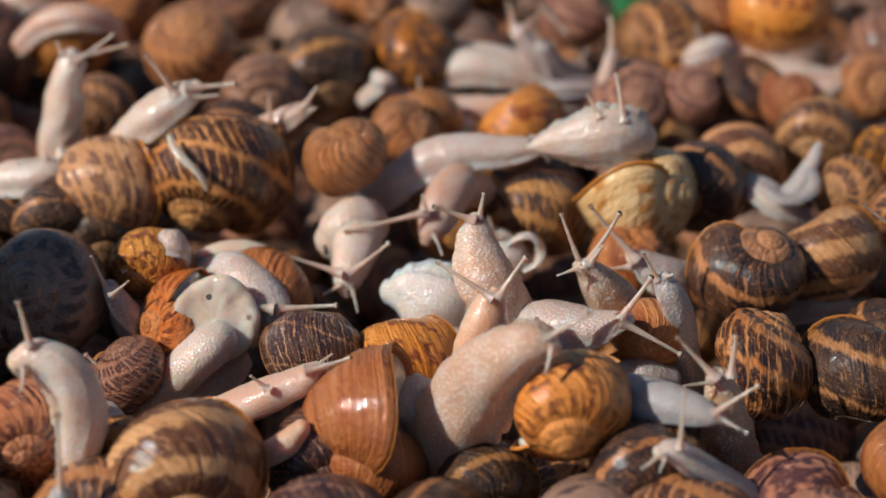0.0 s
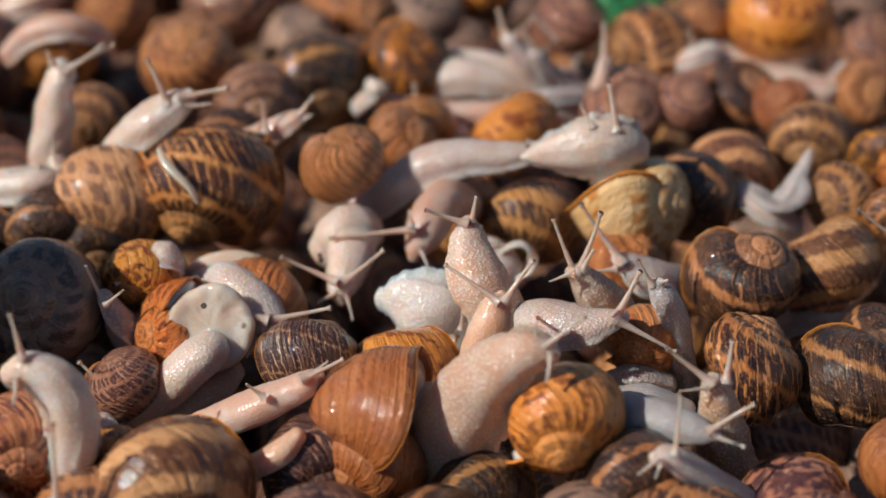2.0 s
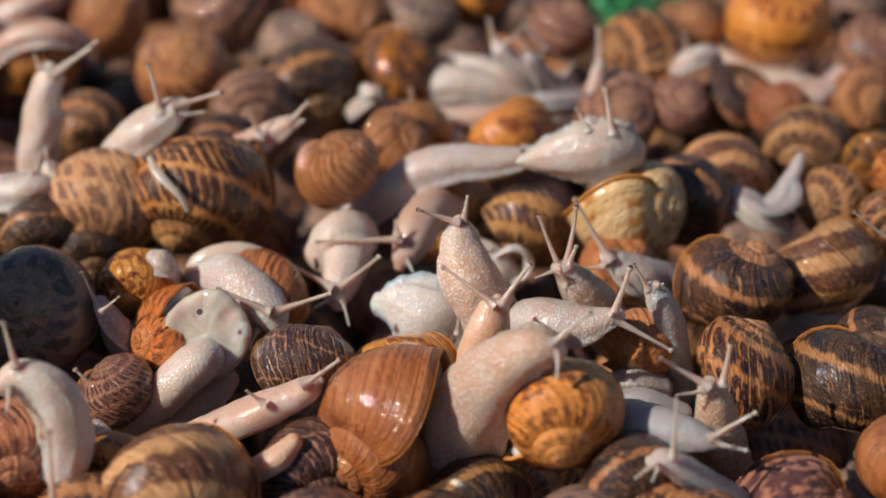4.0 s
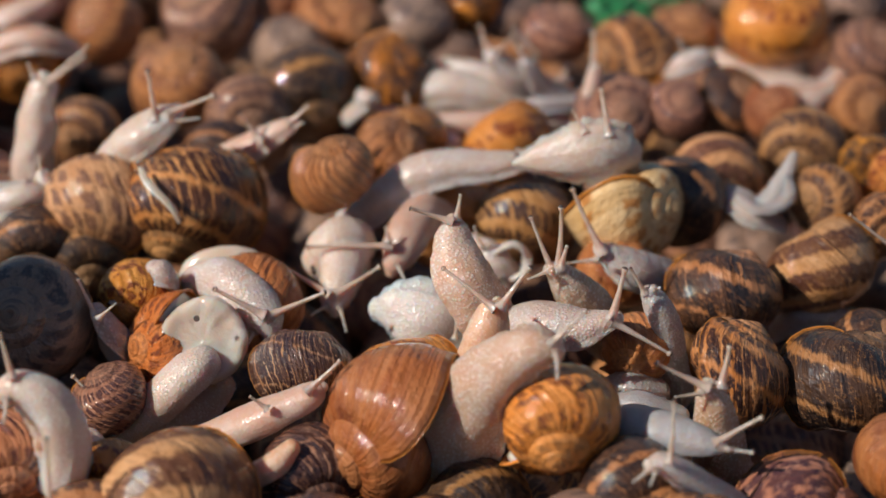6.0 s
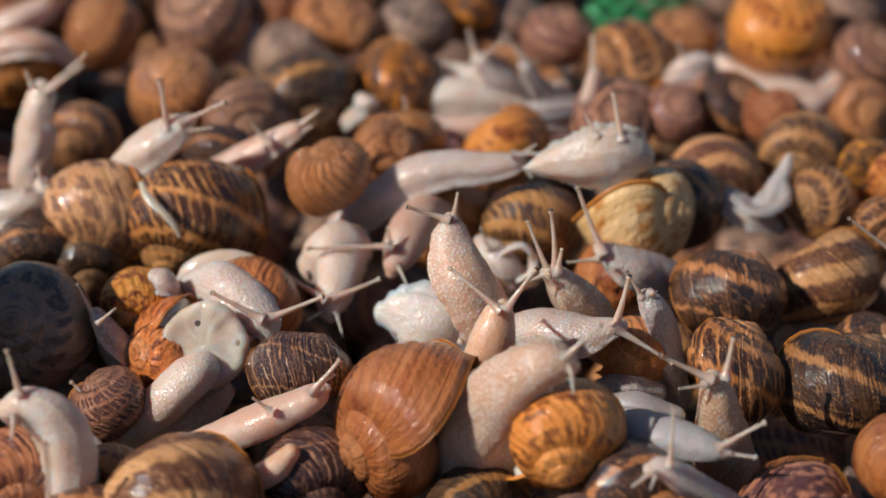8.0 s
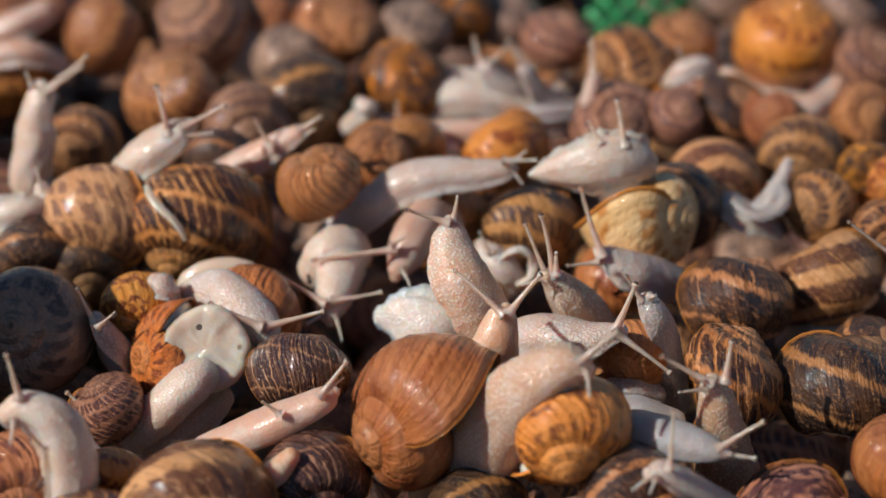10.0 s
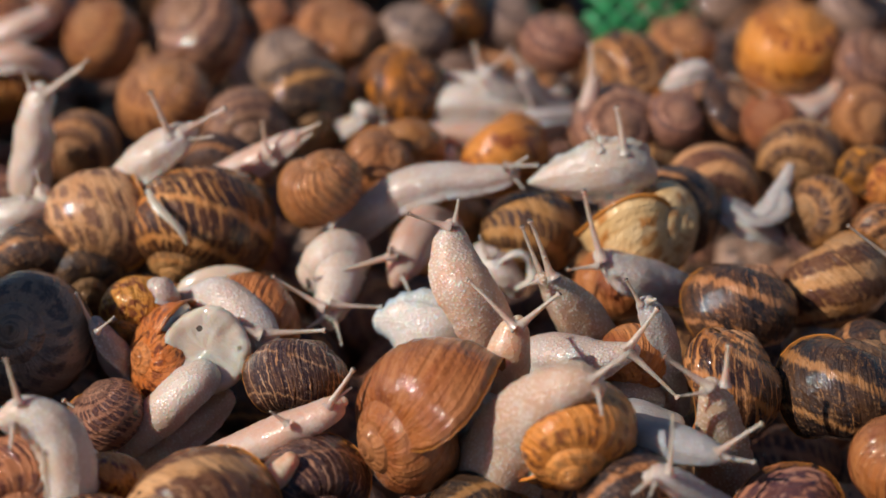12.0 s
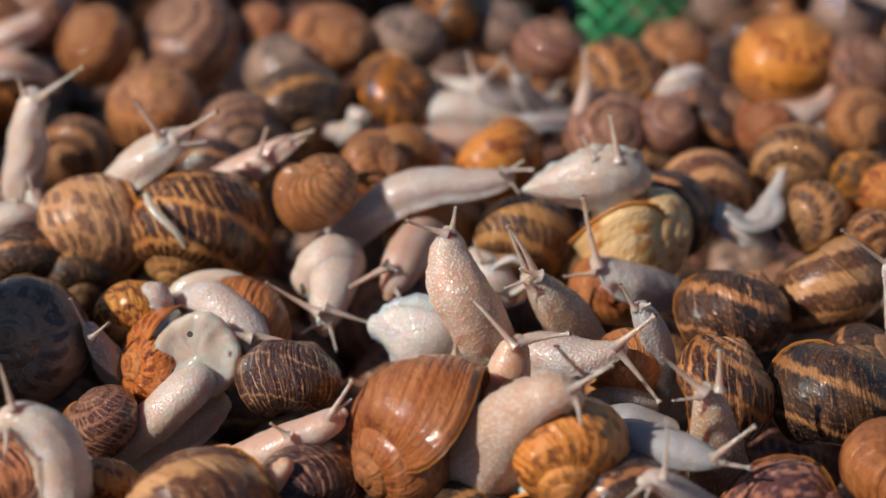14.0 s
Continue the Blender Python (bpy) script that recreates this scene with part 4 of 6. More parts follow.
dark_spire = snail((67.8, -22.5, 1.5), "dark snail shell with a pale orange ribbed spire", size=28, apex=(0.435, 0.59, 0.68), face=(-0.054, 0.771, -0.634), shell="dusk", spire=1.15)
right_tiger = snail((64.6, -57.6, 3), "tan snail shell with broken black bands", size=31, apex=(0.555, 0.453, 0.698), face=(-0.765, 0.636, 0.101), shell="striped", rim=0.5)
right_dark = snail((90.3, -57.9, 1), "black and tan striped snail shell", size=31, apex=(0.464, 0.435, 0.772), face=(0.025, 0.865, -0.502), shell="dark")
# brown shell given the dark material to deepen the shade of the gap
right_behind = snail((100.9, -36.6, -4.7), "brown snail shell behind a dark one, darkened to match shade", size=23.4, apex=(0.58, -0.17, 0.8), face=(0.71, -0.39, -0.59), shell="dark")
# the grey skin of these two puts their shade into the colour
grey_looker = snail((44.9, -42, -1.6), "speckled snail looking up past an open shell, shade in its grey skin", size=21, apex=(-0.36, -0.93, -0.11), face=(-0.86, 0.28, 0.43), shell="amber", skin="grey", body=[(9.5, 1, -13.1, 5.36), (7.2, -1.1, -1.7, 5.27), (5.6, -1.2, 7.3, 4.95), (3.5, -1.1, 13.1, 3.88), (1.8, -0.5, 15.8, 2.45)], feelers=[(0.4, -1.8, 17.4, -3, -1.4, 23.6, 0.6), (2.8, -2.4, 18.4, 3.8, -4.7, 20.3, 0.6)], foot=0.4)
blue_foot = snail((36.8, -55.1, -2.4), "snail foot between shells, shade in its grey blue skin", skin="grey", body=[(0.6, 6.4, -4.8, 3.9), (5.7, 5.5, -2.5, 5), (12.4, 6.4, -4.8, 3.9)], foot=1, tall=0.5)
pale_foot_right = snail((36.4, -60.4, -2.4), "pale snail foot pressed between shells, shade in its colour", skin="shaded", body=[(0.2, 1.6, -1.2, 2.6), (7.5, -1.6, 1.2, 3.6), (16.6, -1.4, -2.1, 2.8)], foot=1, tall=0.5)
stalk_right = snail((64.7, -85.4, -11.7), "speckled pink snail standing up with forked tentacles", skin="brown", body=[(-1.4, 9.2, -7.9, 7.07), (-2.7, 8.5, 4, 6.71), (-4.5, 7.1, 14.6, 5.63), (-6.2, 6.4, 22.8, 4.47), (-7.2, 6.8, 27, 3.13), (-7.3, 7, 29.2, 1.92)], feelers=[(-8.9, 4.5, 30.8, -19.5, 5.5, 36, 0.8), (-4.9, 5.6, 30.6, -3.3, 8.5, 38.8, 0.85), (-9.8, 3.6, 29.4, -15.3, 1.6, 30, 0.5)], under=(0.45, 0.75, -0.49), foot=0.45)
low_reacher = snail((31.7, -82.8, 2.5), "grey pink snail stretching low over others, shade in its colour", skin="shaded", body=[(4.3, 6.6, -4.5, 6.68), (9.1, 1.7, 2.6, 6.55), (15.1, -3.2, 6.1, 5.5), (20.7, -6.3, 6.8, 4.28), (24.8, -8.5, 7, 2.96), (27, -9.6, 7.3, 1.65)], feelers=[(26.1, -10.5, 9.5, 35, -10.1, 15.7, 0.75), (26.6, -12.1, 9, 33.3, -13.4, 8.8, 0.7)], foot=0.25)
low_bottom = snail((64.3, -101.6, -2.6), "pale snail at the near rim", skin="lilac", body=[(-0.3, 4.6, -4, 5.25), (-8, 2.8, 4.3, 4.47), (-14.8, 1.2, 11.1, 3.72), (-19.5, 0.2, 14.9, 2.89), (-22.2, -0.7, 15.4, 1.73)], feelers=[(-18.4, -2.1, 18.8, -17.9, 2.6, 29.6, 0.6), (-22.5, -3.4, 16.7, -26.3, -6.5, 15.7, 0.6), (-21.4, -4.6, 16.8, -22.7, -6.9, 15.1, 0.4)], foot=0.4)
low_shell = snail((39.1, -96.2, 2.6), "striped snail shell under a reaching snail", size=23.9, apex=(0.33, -0.94, -0.04), face=(0.394, 0.177, -0.899), shell="dark")
right_spotted = snail((76.5, -97.9, -8.2), "purple spotted snail shell with its tip up", size=33, apex=(0.77, -0.3, 0.56), face=(0.516, 0.808, -0.277), shell="purple", rim=0.3)
right_orange_near = snail((97.6, -86.7, 3.1), "orange snail shell at the near edge", size=24.4, apex=(0.33, -0.35, 0.88), face=(0.86, -0.28, -0.43), shell="amber")
cone_snail = snail((24.6, -86, 9.2), "amber snail shell with a blunt tip facing out", size=31, apex=(0, -0.974, -0.229), face=(-0.777, 0.425, 0.465), shell="honey", spire=1.3, skin="tan", body=[(-30.9, 15.5, -31.2, 7.68), (-23, 11.6, -17, 10.49), (-16.9, 5.8, -0.2, 9.92), (-11.8, 2, 12.2, 7.8), (-5.9, -0.5, 19.4, 5.59), (-1.3, -1.9, 20.9, 3.48), (0.7, -3.1, 20.9, 1.62)], feelers=[(-0.6, -2.7, 23.5, 6.4, -1.5, 30.7, 0.7), (0, -4.6, 22.3, 0.4, -8.5, 18.1, 0.7), (-2.2, -1.8, 22.9, -3.4, 0.2, 26, 0.5)], under=(0.44, 0.61, -0.66), foot=0.7)
big_shell = snail((-8.8, -76.5, 5.8), "large glossy amber snail shell climbing over others", size=38.5, apex=(-0.795, -0.606, -0.021), face=(0.498, -0.633, -0.592), shell="amber", rim=0.5, spire=1.2, skin="lilac", body=[(10.5, 5, -3.4, 6.82), (11.8, 2.8, -10.4, 6.85), (8, 1.8, -19.2, 5.66)], foot=0.65, extra=[])
tube_snail = snail((-52.7, -77.2, -8.3), "smooth pink snail body stretched like a tube", skin="pink", body=[(-2.4, 5.5, 1.1, 5.27), (5, 4.4, 6.8, 4.97), (12.2, 2.9, 11.9, 4.68), (19.1, 2.9, 15.5, 4.05), (23.8, 3.4, 18.1, 3.43), (26, 4.2, 19.4, 2.45), (26.8, 4.5, 19.8, 1.35)], feelers=[(24.1, 1, 21.8, 30.7, 3.9, 28.1, 0.75), (14.6, -1.1, 18.5, 11.4, -1.4, 21.8, 0.55), (25.5, 1.6, 22.6, 28.9, 3, 24.8, 0.5)], foot=0.15)
orange_foot = snail((-42.7, -88.9, -2.6), "pale orange snail foot under a body", skin="peach", body=[(0.2, -1.5, 1.3, 3.1), (6.4, -1.5, 5.1, 3.3), (10.6, 0.8, 8.6, 2.2)], foot=0.39)
near_left_shell = snail((-55.6, -100.7, 2), "tan snail shell with brown bands at the near rim", size=35, apex=(0.251, -0.961, -0.117), face=(0.278, 0.187, -0.942), shell="ribbon")
near_left_snail = snail((-90.1, -87.9, 1.3), "pale snail arched over a rust shell", size=28.4, apex=(0.21, -0.98, 0.02), face=(-0.93, -0.2, -0.31), shell="rust", skin="white", body=[(10.6, -8.8, 1.1, 4.7), (11.9, -6.8, 11.6, 5.6), (8.4, -4.7, 20.3, 5.3), (2.8, -3.9, 23.3, 3.9), (-0.7, -4.6, 22.3, 2.8)], feelers=[(2.1, -4.8, 27.5, -0.1, -1.7, 35.9, 0.7), (1.1, -7.9, 22.7, 1.2, -12.8, 20.7, 0.6)], under=(-0.3, 0.4, -0.86), foot=0.78)
white_foot_left = snail((-78.5, -75.5, -2.5), "wet white snail foot at a shell edge", skin="white", body=[(0, 0, 0, 3.7), (2.2, -3.6, -1.8, 4.2), (-1.2, -4.7, -7.3, 3.7)], foot=0.65)
low_left_shell = snail((-70.7, -86.7, -1.3), "orange snail shell under a striped one", size=18, apex=(-0.33, -0.92, -0.2), face=(-0.89, 0.24, 0.38), shell="golden")
stalk_left = snail((-80.7, -107.7, -2.7), "snail tentacle raised at the near rim", skin="grey", body=[(2.6, -9.9, 8.7, 4.5), (2.7, -8.5, 12.7, 2.5)], feelers=[(2.9, -8.5, 14.4, 2.6, -2.6, 29.1, 0.7),], foot=0.65)
low_mid_shell = snail((-28.6, -83.9, -5.1), "dark brown snail shell in a gap", size=26.4, apex=(0.35, -0.94, 0.05), face=(0.487, 0.135, -0.868), shell="mottled")
low_mid_shell_b = snail((6.7, -90.6, -8.0), "dark striped snail shell in a gap at the near rim", size=24.3, apex=(0.35, -0.94, 0.05), face=(0.487, 0.135, -0.868), shell="dark")
back_body_b = snail((0.2, 98.7, -1.9), "pale wet snail body among others", skin="white", body=[(0, 0, 0, 3), (10.7, -4, -0.7, 4.3), (23.9, -4.9, -3.9, 3.9), (35.6, -0.9, -5.1, 2.3)], feelers=[(33.7, -3.8, -2.2, 36.9, -2.9, 2.8, 0.7), (25.4, -4.9, -0.2, 27, -3.5, 5.6, 0.7)], foot=1)
back_body_c = snail((16.8, 71.8, -2), "thin grey snail body lying across", skin="grey", body=[(-0.1, -2.6, 1.5, 2.2), (10.9, -3.5, 3.8, 3.1), (22.9, -0.5, 3, 1.9)], feelers=[(0.6, -4.8, 3.6, -3.4, -4.4, 7.8, 0.6), (21.9, -1.8, 4.6, 24.9, -1.8, 8.2, 0.6)], foot=0.91)
back_body_d = snail((-25.9, 68.6, -2), "pale snail neck between shells", skin="white", body=[(-0.1, 1.7, -1, 3.2), (4.9, -1.4, 5.3, 3.5), (3.3, -0.1, 7.2, 2.2)], foot=0.65)
far_right_pale = snail((99.6, 74.8, 0), "pale tan snail body bunched between far shells", body=[(-10.3, 0.6, 0.9, 2.55), (-4.7, -3.3, 2.3, 4.27), (2.3, -4.4, 2.4, 4.73), (8.7, -0.9, 4.1, 3.48), (11.7, 3, 6.5, 1.91)], skin="pink", foot=0.4)
# added out of view: shells a, b, d block the sun, the rest prop them
sun_block_a = snail((-140, -47, 45), "unseen brown snail shell added to cast shade on the heap", size=36, apex=(0.21, -0.41, 0.89), face=(0.3, 0.4, -0.9), shell="plum", group="snails of the heap")
block_prop_c = snail((-144, -52, 18), "unseen dark snail shell added under the shade casters", size=34, apex=(0.3, -0.5, 0.8), face=(0.3, 0.4, -0.9), shell="banded", group="snails of the heap")
block_prop_e = snail((-166, -80, 14), "unseen plum brown snail shell added under the shade casters", size=36, apex=(-0.3, -0.5, 0.8), face=(0.3, 0.4, -0.9), shell="plum", group="snails of the heap")
block_prop_f = snail((-157, -115, 15), "unseen dark snail shell added low under the shade casters", size=35, apex=(0.1, -0.6, 0.8), face=(0.3, 0.4, -0.9), shell="dark", group="snails of the heap")
sun_block_b = snail((-168, -76, 41.8), "unseen dark snail shell added to cast shade on the heap", size=38, apex=(0.21, -0.41, 0.89), face=(0.3, 0.4, -0.9), shell="dark", group="snails of the heap")
sun_block_d = snail((-156, -114, 42.2), "unseen rust snail shell added to cast shade on the heap", size=36, apex=(0.21, -0.41, 0.89), face=(0.3, 0.4, -0.9), shell="rust", group="snails of the heap")

# ---- snails buried under the others ----
# darker shells only, so that their colour deepens the shade between the upper snails
LOW = ["dark", "plum", "grey", "mottled", "banded"]
proto = []
for k, look_name in enumerate(LOW):
    proto.append(snail((500 + 40 * k, -700, -30), "brown banded snail half buried in the heap", size=31, shell=look_name, skin="tan", group="buried snails"))


def burial():
    """A turn that leaves the mouth facing down."""
    z = Vector((random.uniform(-1, 1), random.uniform(-1, 1), random.uniform(-0.2, 0.8))).normalized()
    y = Vector((random.uniform(-0.6, 0.6), random.uniform(-0.6, 0.6), 1))
    y = (y - y.dot(z) * z).normalized()
    return Matrix((y.cross(z), y, z)).transposed().to_4x4()


near, rest = [], []
for row in range(-10, 16):
    for col in range(-12, 13):
        x = (col + 0.5 * (row % 2)) * 25 + random.uniform(-4, 4)
        y = row * 24 + random.uniform(-4, 4)
        far = 0.0 if y < 0 else y * 0.24
        inside = abs(x) < 124 + far and -104 < y < 175
        if math.hypot(x / 300, (y - 60) / 300) + 0.08 * noise.noise((x * 0.02, y * 0.02, 0)) > 1:
            continue
        (near if inside else rest).append((x, y, -49 + random.uniform(-2.5, 2.5)))
        if not inside and not (10 < x < 80 and y > 150):
            edge = math.hypot(x / 300, (y - 60) / 300)
            if edge < 0.9:
                rest.append((x + 12, y + 12, -6 + random.uniform(-4, 4)))
for i, (x, y, z) in enumerate(near):
    place = Matrix.Translation(Vector((x, y, z)) * MM) @ burial()
    if i < len(proto):
        proto[i].matrix_basis = place
    else:
        copy_thing(proto[i % len(proto)], place)


def joined(name, spots, label):
    """The rest of the heap, out to its edges, as one piece."""
    verts, faces, uvs, slots, base = [], [], [], [], 0
    shapes = []
    for ob in proto:
        me = next(c for c in ob.children if c.name.startswith("shell")).data
        co = np.empty(len(me.vertices) * 3)
        me.vertices.foreach_get("co", co)
        uv = np.empty(len(me.loops) * 2)
        me.uv_layers[0].data.foreach_get("uv", uv)
        shapes.append((co.reshape(-1, 3), [tuple(p.vertices) for p in me.polygons], uv))
    for i, spot in enumerate(spots):
        co, fs, uv = shapes[i % len(shapes)]
        turn = np.array(burial().to_3x3())
        verts.append(co @ turn.T + np.array(spot) * MM)
        faces += [tuple(v + base for v in f) for f in fs]
        uvs.append(uv)
        slots += [i % len(shapes)] * len(fs)
        base += len(co)
    mesh = bpy.data.meshes.new(name)
    mesh.from_pydata(np.concatenate(verts).tolist(), [], faces)
    mesh.uv_layers.new(name="UVMap").data.foreach_set("uv", np.concatenate(uvs))
    mesh.polygons.foreach_set("material_index", slots)
    mesh.polygons.foreach_set("use_smooth", [True] * len(faces))
    for k in LOW:
        mesh.materials.append(SHELLS[k])
    mesh.update()
    return tagged(new(name, mesh), label=label, category="snails", kind="stuff")


joined("snail_heap", rest, "more brown snail shells out to the heap's edges")


# ---- green plastic net beyond the heap ----
def plastic_net(spot, width, height, cell, lean):
    thing = tagged(new("plastic_net"), label="green plastic netting stretched behind the snail heap", category="net")
    thing.matrix_basis = pose(*[c * MM for c in spot], lean)
    w, h, r = width * MM, height * MM, 0.0013
    for i in range(-int(height / cell), int(width / cell) + 1):
        for slope in (1, -1):
            x = i * cell * MM
            lo, hi = (max(0, -x), min(h, w - x))
            if hi - lo < 0.004:
                continue
            a = Vector((x + lo, slope * 0.0006, lo))
            b = Vector((x + hi, slope * 0.0006, hi))
            if slope < 0:
                a.x, b.x = w - a.x, w - b.x
            way = (b - a).normalized()
            side = Vector((0, 1, 0))
            up = way.cross(side)
            rings = [[tuple(p + r * (math.cos(q) * side * 0.6 + math.sin(q) * up)) for q in [2 * math.pi * k / 8 for k in range(8)]] for p in (a, (a + b) / 2 + Vector((0, 0.0004 * (i % 3), 0)), b)]
            part("strand", grid_mesh("strand", rings, caps=(True, True)), [NET], thing)
    return thing


plastic_net((47.1, 162.4, -25.3), 36, 50, 8, -25)


# ---- movement ----
def glide(thing, *rows):
    """Rows of seconds, shift in millimetres, turn in degrees about x, y, z, from the place where the thing was built."""
    home = thing.matrix_basis.copy()
    walk(thing, [(t, Matrix.Translation(home.translation + Vector((x, y, z)) * MM) @ Euler([radians(a) for a in (rx, ry, rz)]).to_matrix().to_4x4() @ home.to_3x3().to_4x4()) for t, x, y, z, rx, ry, rz in rows])


def motions():
    glide(far_pink_left, (0, 8.42, -0.73, -1.12, 0, 0, 0), (1.5, 7.8, -0.86, -1.33, 0, 0, 0), (3, 4.54, -0.81, -1.25, 0, 0, 0), (5.5, 1.83, -0.98, -1.51, 0, 0, 0), (7, 0, 0, 0, 0, 0, 0), (8, -0.83, -0.63, -0.97, 0, 0, 0), (10.5, -3.09, -1.38, -2.13, 0, 0, 0), (14, -4.52, -1.41, -2.18, 0, 0, 0))
    glide(far_head_left, (0, 3.4, 0.55, 0.85, 0, 0, 0), (1.5, 3.07, 0.27, 0.42, 0, 0, 0), (3, 1.26, 0.89, 1.36, 0, 0, 0), (5.5, 0.51, 0.9, 1.39, 0, 0, 0), (7, 0, 0, 0, 0, 0, 0), (10.5, 0.18, 0.78, 1.2, 0, 0, 0), (14, -0.09, 1.16, 1.78, 0, 0, 0))
    glide(FEELERS[far_head_left.name][0], (0, 0, 0, 0, -2.66, 20.9, -14.36), (7, 0, 0, 0, 0, 0, 0), (14, 0, 0, 0, -0.29, 7.14, -4.67))
    glide(far_plum, (0, 6.11, 1.05, 1.62, 0, 0, 0), (1.5, 4.97, 0.91, 1.39, 0, 0, 0), (3, 3.83, 0.76, 1.17, 0, 0, 0), (5.5, 1.03, -0.29, -0.45, 0, 0, 0), (7, 0, 0, 0, 0, 0, 0), (10.5, -1.49, -1, -1.54, 0, 0, 0), (14, -2.12, -1.53, -2.36, 0, 0, 0))
    glide(far_gloss, (0, 0.05, 1.34, 2.06, 0, 0, 0), (1.5, 0.12, 1.03, 1.58, 0, 0, 0), (3, 0.37, 0.9, 1.39, 0, 0, 0), (5.5, 0.68, -0.05, -0.07, 0, 0, 0), (7, 0, 0, 0, 0, 0, 0), (10.5, 0.23, -1.48, -2.29, 0, 0, 0), (14, 0.47, -2.03, -3.13, 0, 0, 0))
    glide(far_orange, (0, -0.88, 1.01, 1.56, 0, 0, 0), (3, 0.35, 0.7, 1.07, 0, 0, 0), (7, 0, 0, 0, 0, 0, 0), (10.5, -3.26, -0.77, -1.18, 0, 0, 0), (14, -4.76, 0.09, 0.13, 0, 0, 0))
    glide(far_stripe, (0, 4.33, 0.72, 1.11, 0, 0, 0), (1.5, 3.41, 0.19, 0.29, 0, 0, 0), (3, 2.49, 0.15, 0.24, 0, 0, 0), (5.5, 0.61, 0.11, 0.16, 0, 0, 0), (7, 0, 0, 0, 0, 0, 0), (8, -0.26, -0.14, -0.21, 0, 0, 0), (10.5, -0.54, -0.59, -0.92, 0, 0, 0), (12, -0.84, -0.85, -1.32, 0, 0, 0), (14, -1.47, -1.01, -1.55, 0, 0, 0))
    glide(far_big, (0, -4.46, 0.77, 1.18, 0, 0, 0), (1.5, -2.52, 0.28, 0.43, 0, 0, 0), (3, -1.89, 0.03, 0.05, 0, 0, 0), (5.5, -0.68, 0.44, 0.68, 0, 0, 0), (7, 0, 0, 0, 0, 0, 0), (8, 1.03, 0, 0, 0, 0, 0), (10.5, 3.59, -1.9, -2.92, 0, 0, 0), (12, 4.58, -2.33, -3.59, 0, 0, 0), (14, 5.24, -3.34, -5.14, 0, 0, 0))
    glide(far_red_right, (0, -1.96, 1.93, 2.97, 0, 0, 0), (3, -1.06, 1.4, 2.15, 0, 0, 0), (7, 0, 0, 0, 0, 0, 0), (14, 1.97, 0.58, 0.89, 0, 0, 0))
    glide(mid_ring, (0, 2.06, -0.45, -0.69, 0, 0, 0), (1.5, 1.8, -0.72, -1.11, 0, 0, 0), (3, 1.33, -0.79, -1.22, 0, 0, 0), (5.5, 0.41, -0.38, -0.59, 0, 0, 0), (7, 0, 0, 0, 0, 0, 0), (8, -0.23, 0.12, 0.19, 0, 0, 0), (10.5, -0.3, 0.2, 0.31, 0, 0, 0), (12, -0.58, -0.05, -0.08, 0, 0, 0), (14, -0.92, -0.19, -0.29, 0, 0, 0))
    glide(mid_pale_body, (0, 3.02, -0.48, -0.73, 0, 0, 0), (1.5, 2.53, -0.68, -1.04, 0, 0, 0), (3, 1.8, -0.92, -1.41, 0, 0, 0), (5.5, 0.64, -0.46, -0.7, 0, 0, 0), (7, 0, 0, 0, 0, 0, 0), (8, -0.46, 0, 0, 0, 0, 0), (10.5, -0.52, -0.06, -0.1, 0, 0, 0), (12, 0.08, -0.32, -0.5, 0, 0, 0), (14, -0.24, -0.46, -0.71, 0, 0, 0))
    glide(right_striped, (0, -2.86, 0.96, 1.48, 0, 0, 0), (1.5, -1.69, 0.43, 0.66, 0, 0, 0), (3, -1.37, -0.16, -0.25, 0, 0, 0), (5.5, -1.48, 1.08, 1.67, 0, 0, 0), (7, 0, 0, 0, 0, 0, 0), (8, 0.43, -0.24, -0.36, 0, 0, 0), (10.5, 1.19, 0.18, 0.27, 0, 0, 0), (12, 2.61, 0.28, 0.42, 0, 0, 0), (14, 2.95, 0.15, 0.23, 0, 0, 0))
    glide(mid_blue, (0, 1.47, 0.23, 0.35, 0, 0, 0), (3, 0.66, -0.49, -0.75, 0, 0, 0), (7, 0, 0, 0, 0, 0, 0), (14, -1.16, 0.18, 0.28, 0, 0, 0))
    glide(tiger, (0, 0.86, 0.59, 0.91, 0, 0, 0), (1.5, 0.18, 0.33, 0.51, 0, 0, 0), (3, 0, 0.02, 0.03, 0, 0, 0), (5.5, -1.61, -0.13, -0.2, 0, 0, 0), (7, 0, 0, 0, 0, 0, 0), (8, 1.49, -0.54, -0.83, 0, 0, 0), (10.5, 3.19, -0.01, -0.02, 0, 0, 0), (12, 3.13, -0.36, -0.56, 0, 0, 0), (14, 2.27, -0.79, -1.21, 0, 0, 0))
    glide(back_heads, (0, 4.33, 0.75, 1.15, 0, 0, 0), (1.5, 4.01, 0.63, 0.96, 0, 0, 0), (3, 2.89, 0.33, 0.51, 0, 0, 0), (5.5, 1.81, -0.59, -0.91, 0, 0, 0), (7, 0, 0, 0, 0, 0, 0), (8, -1.61, -0.44, -0.68, 0, 0, 0), (10.5, 0.2, -0.98, -1.5, 0, 0, 0), (14, 0.41, -1.95, -3, 0, 0, 0))
    glide(back_long, (0, -1.11, -0.14, -0.22, 0, 0, 0), (3, -0.24, 0.14, 0.22, 0, 0, 0), (7, 0, 0, 0, 0, 0, 0), (14, -10.73, 0.24, 0.38, 0, 0, 0))
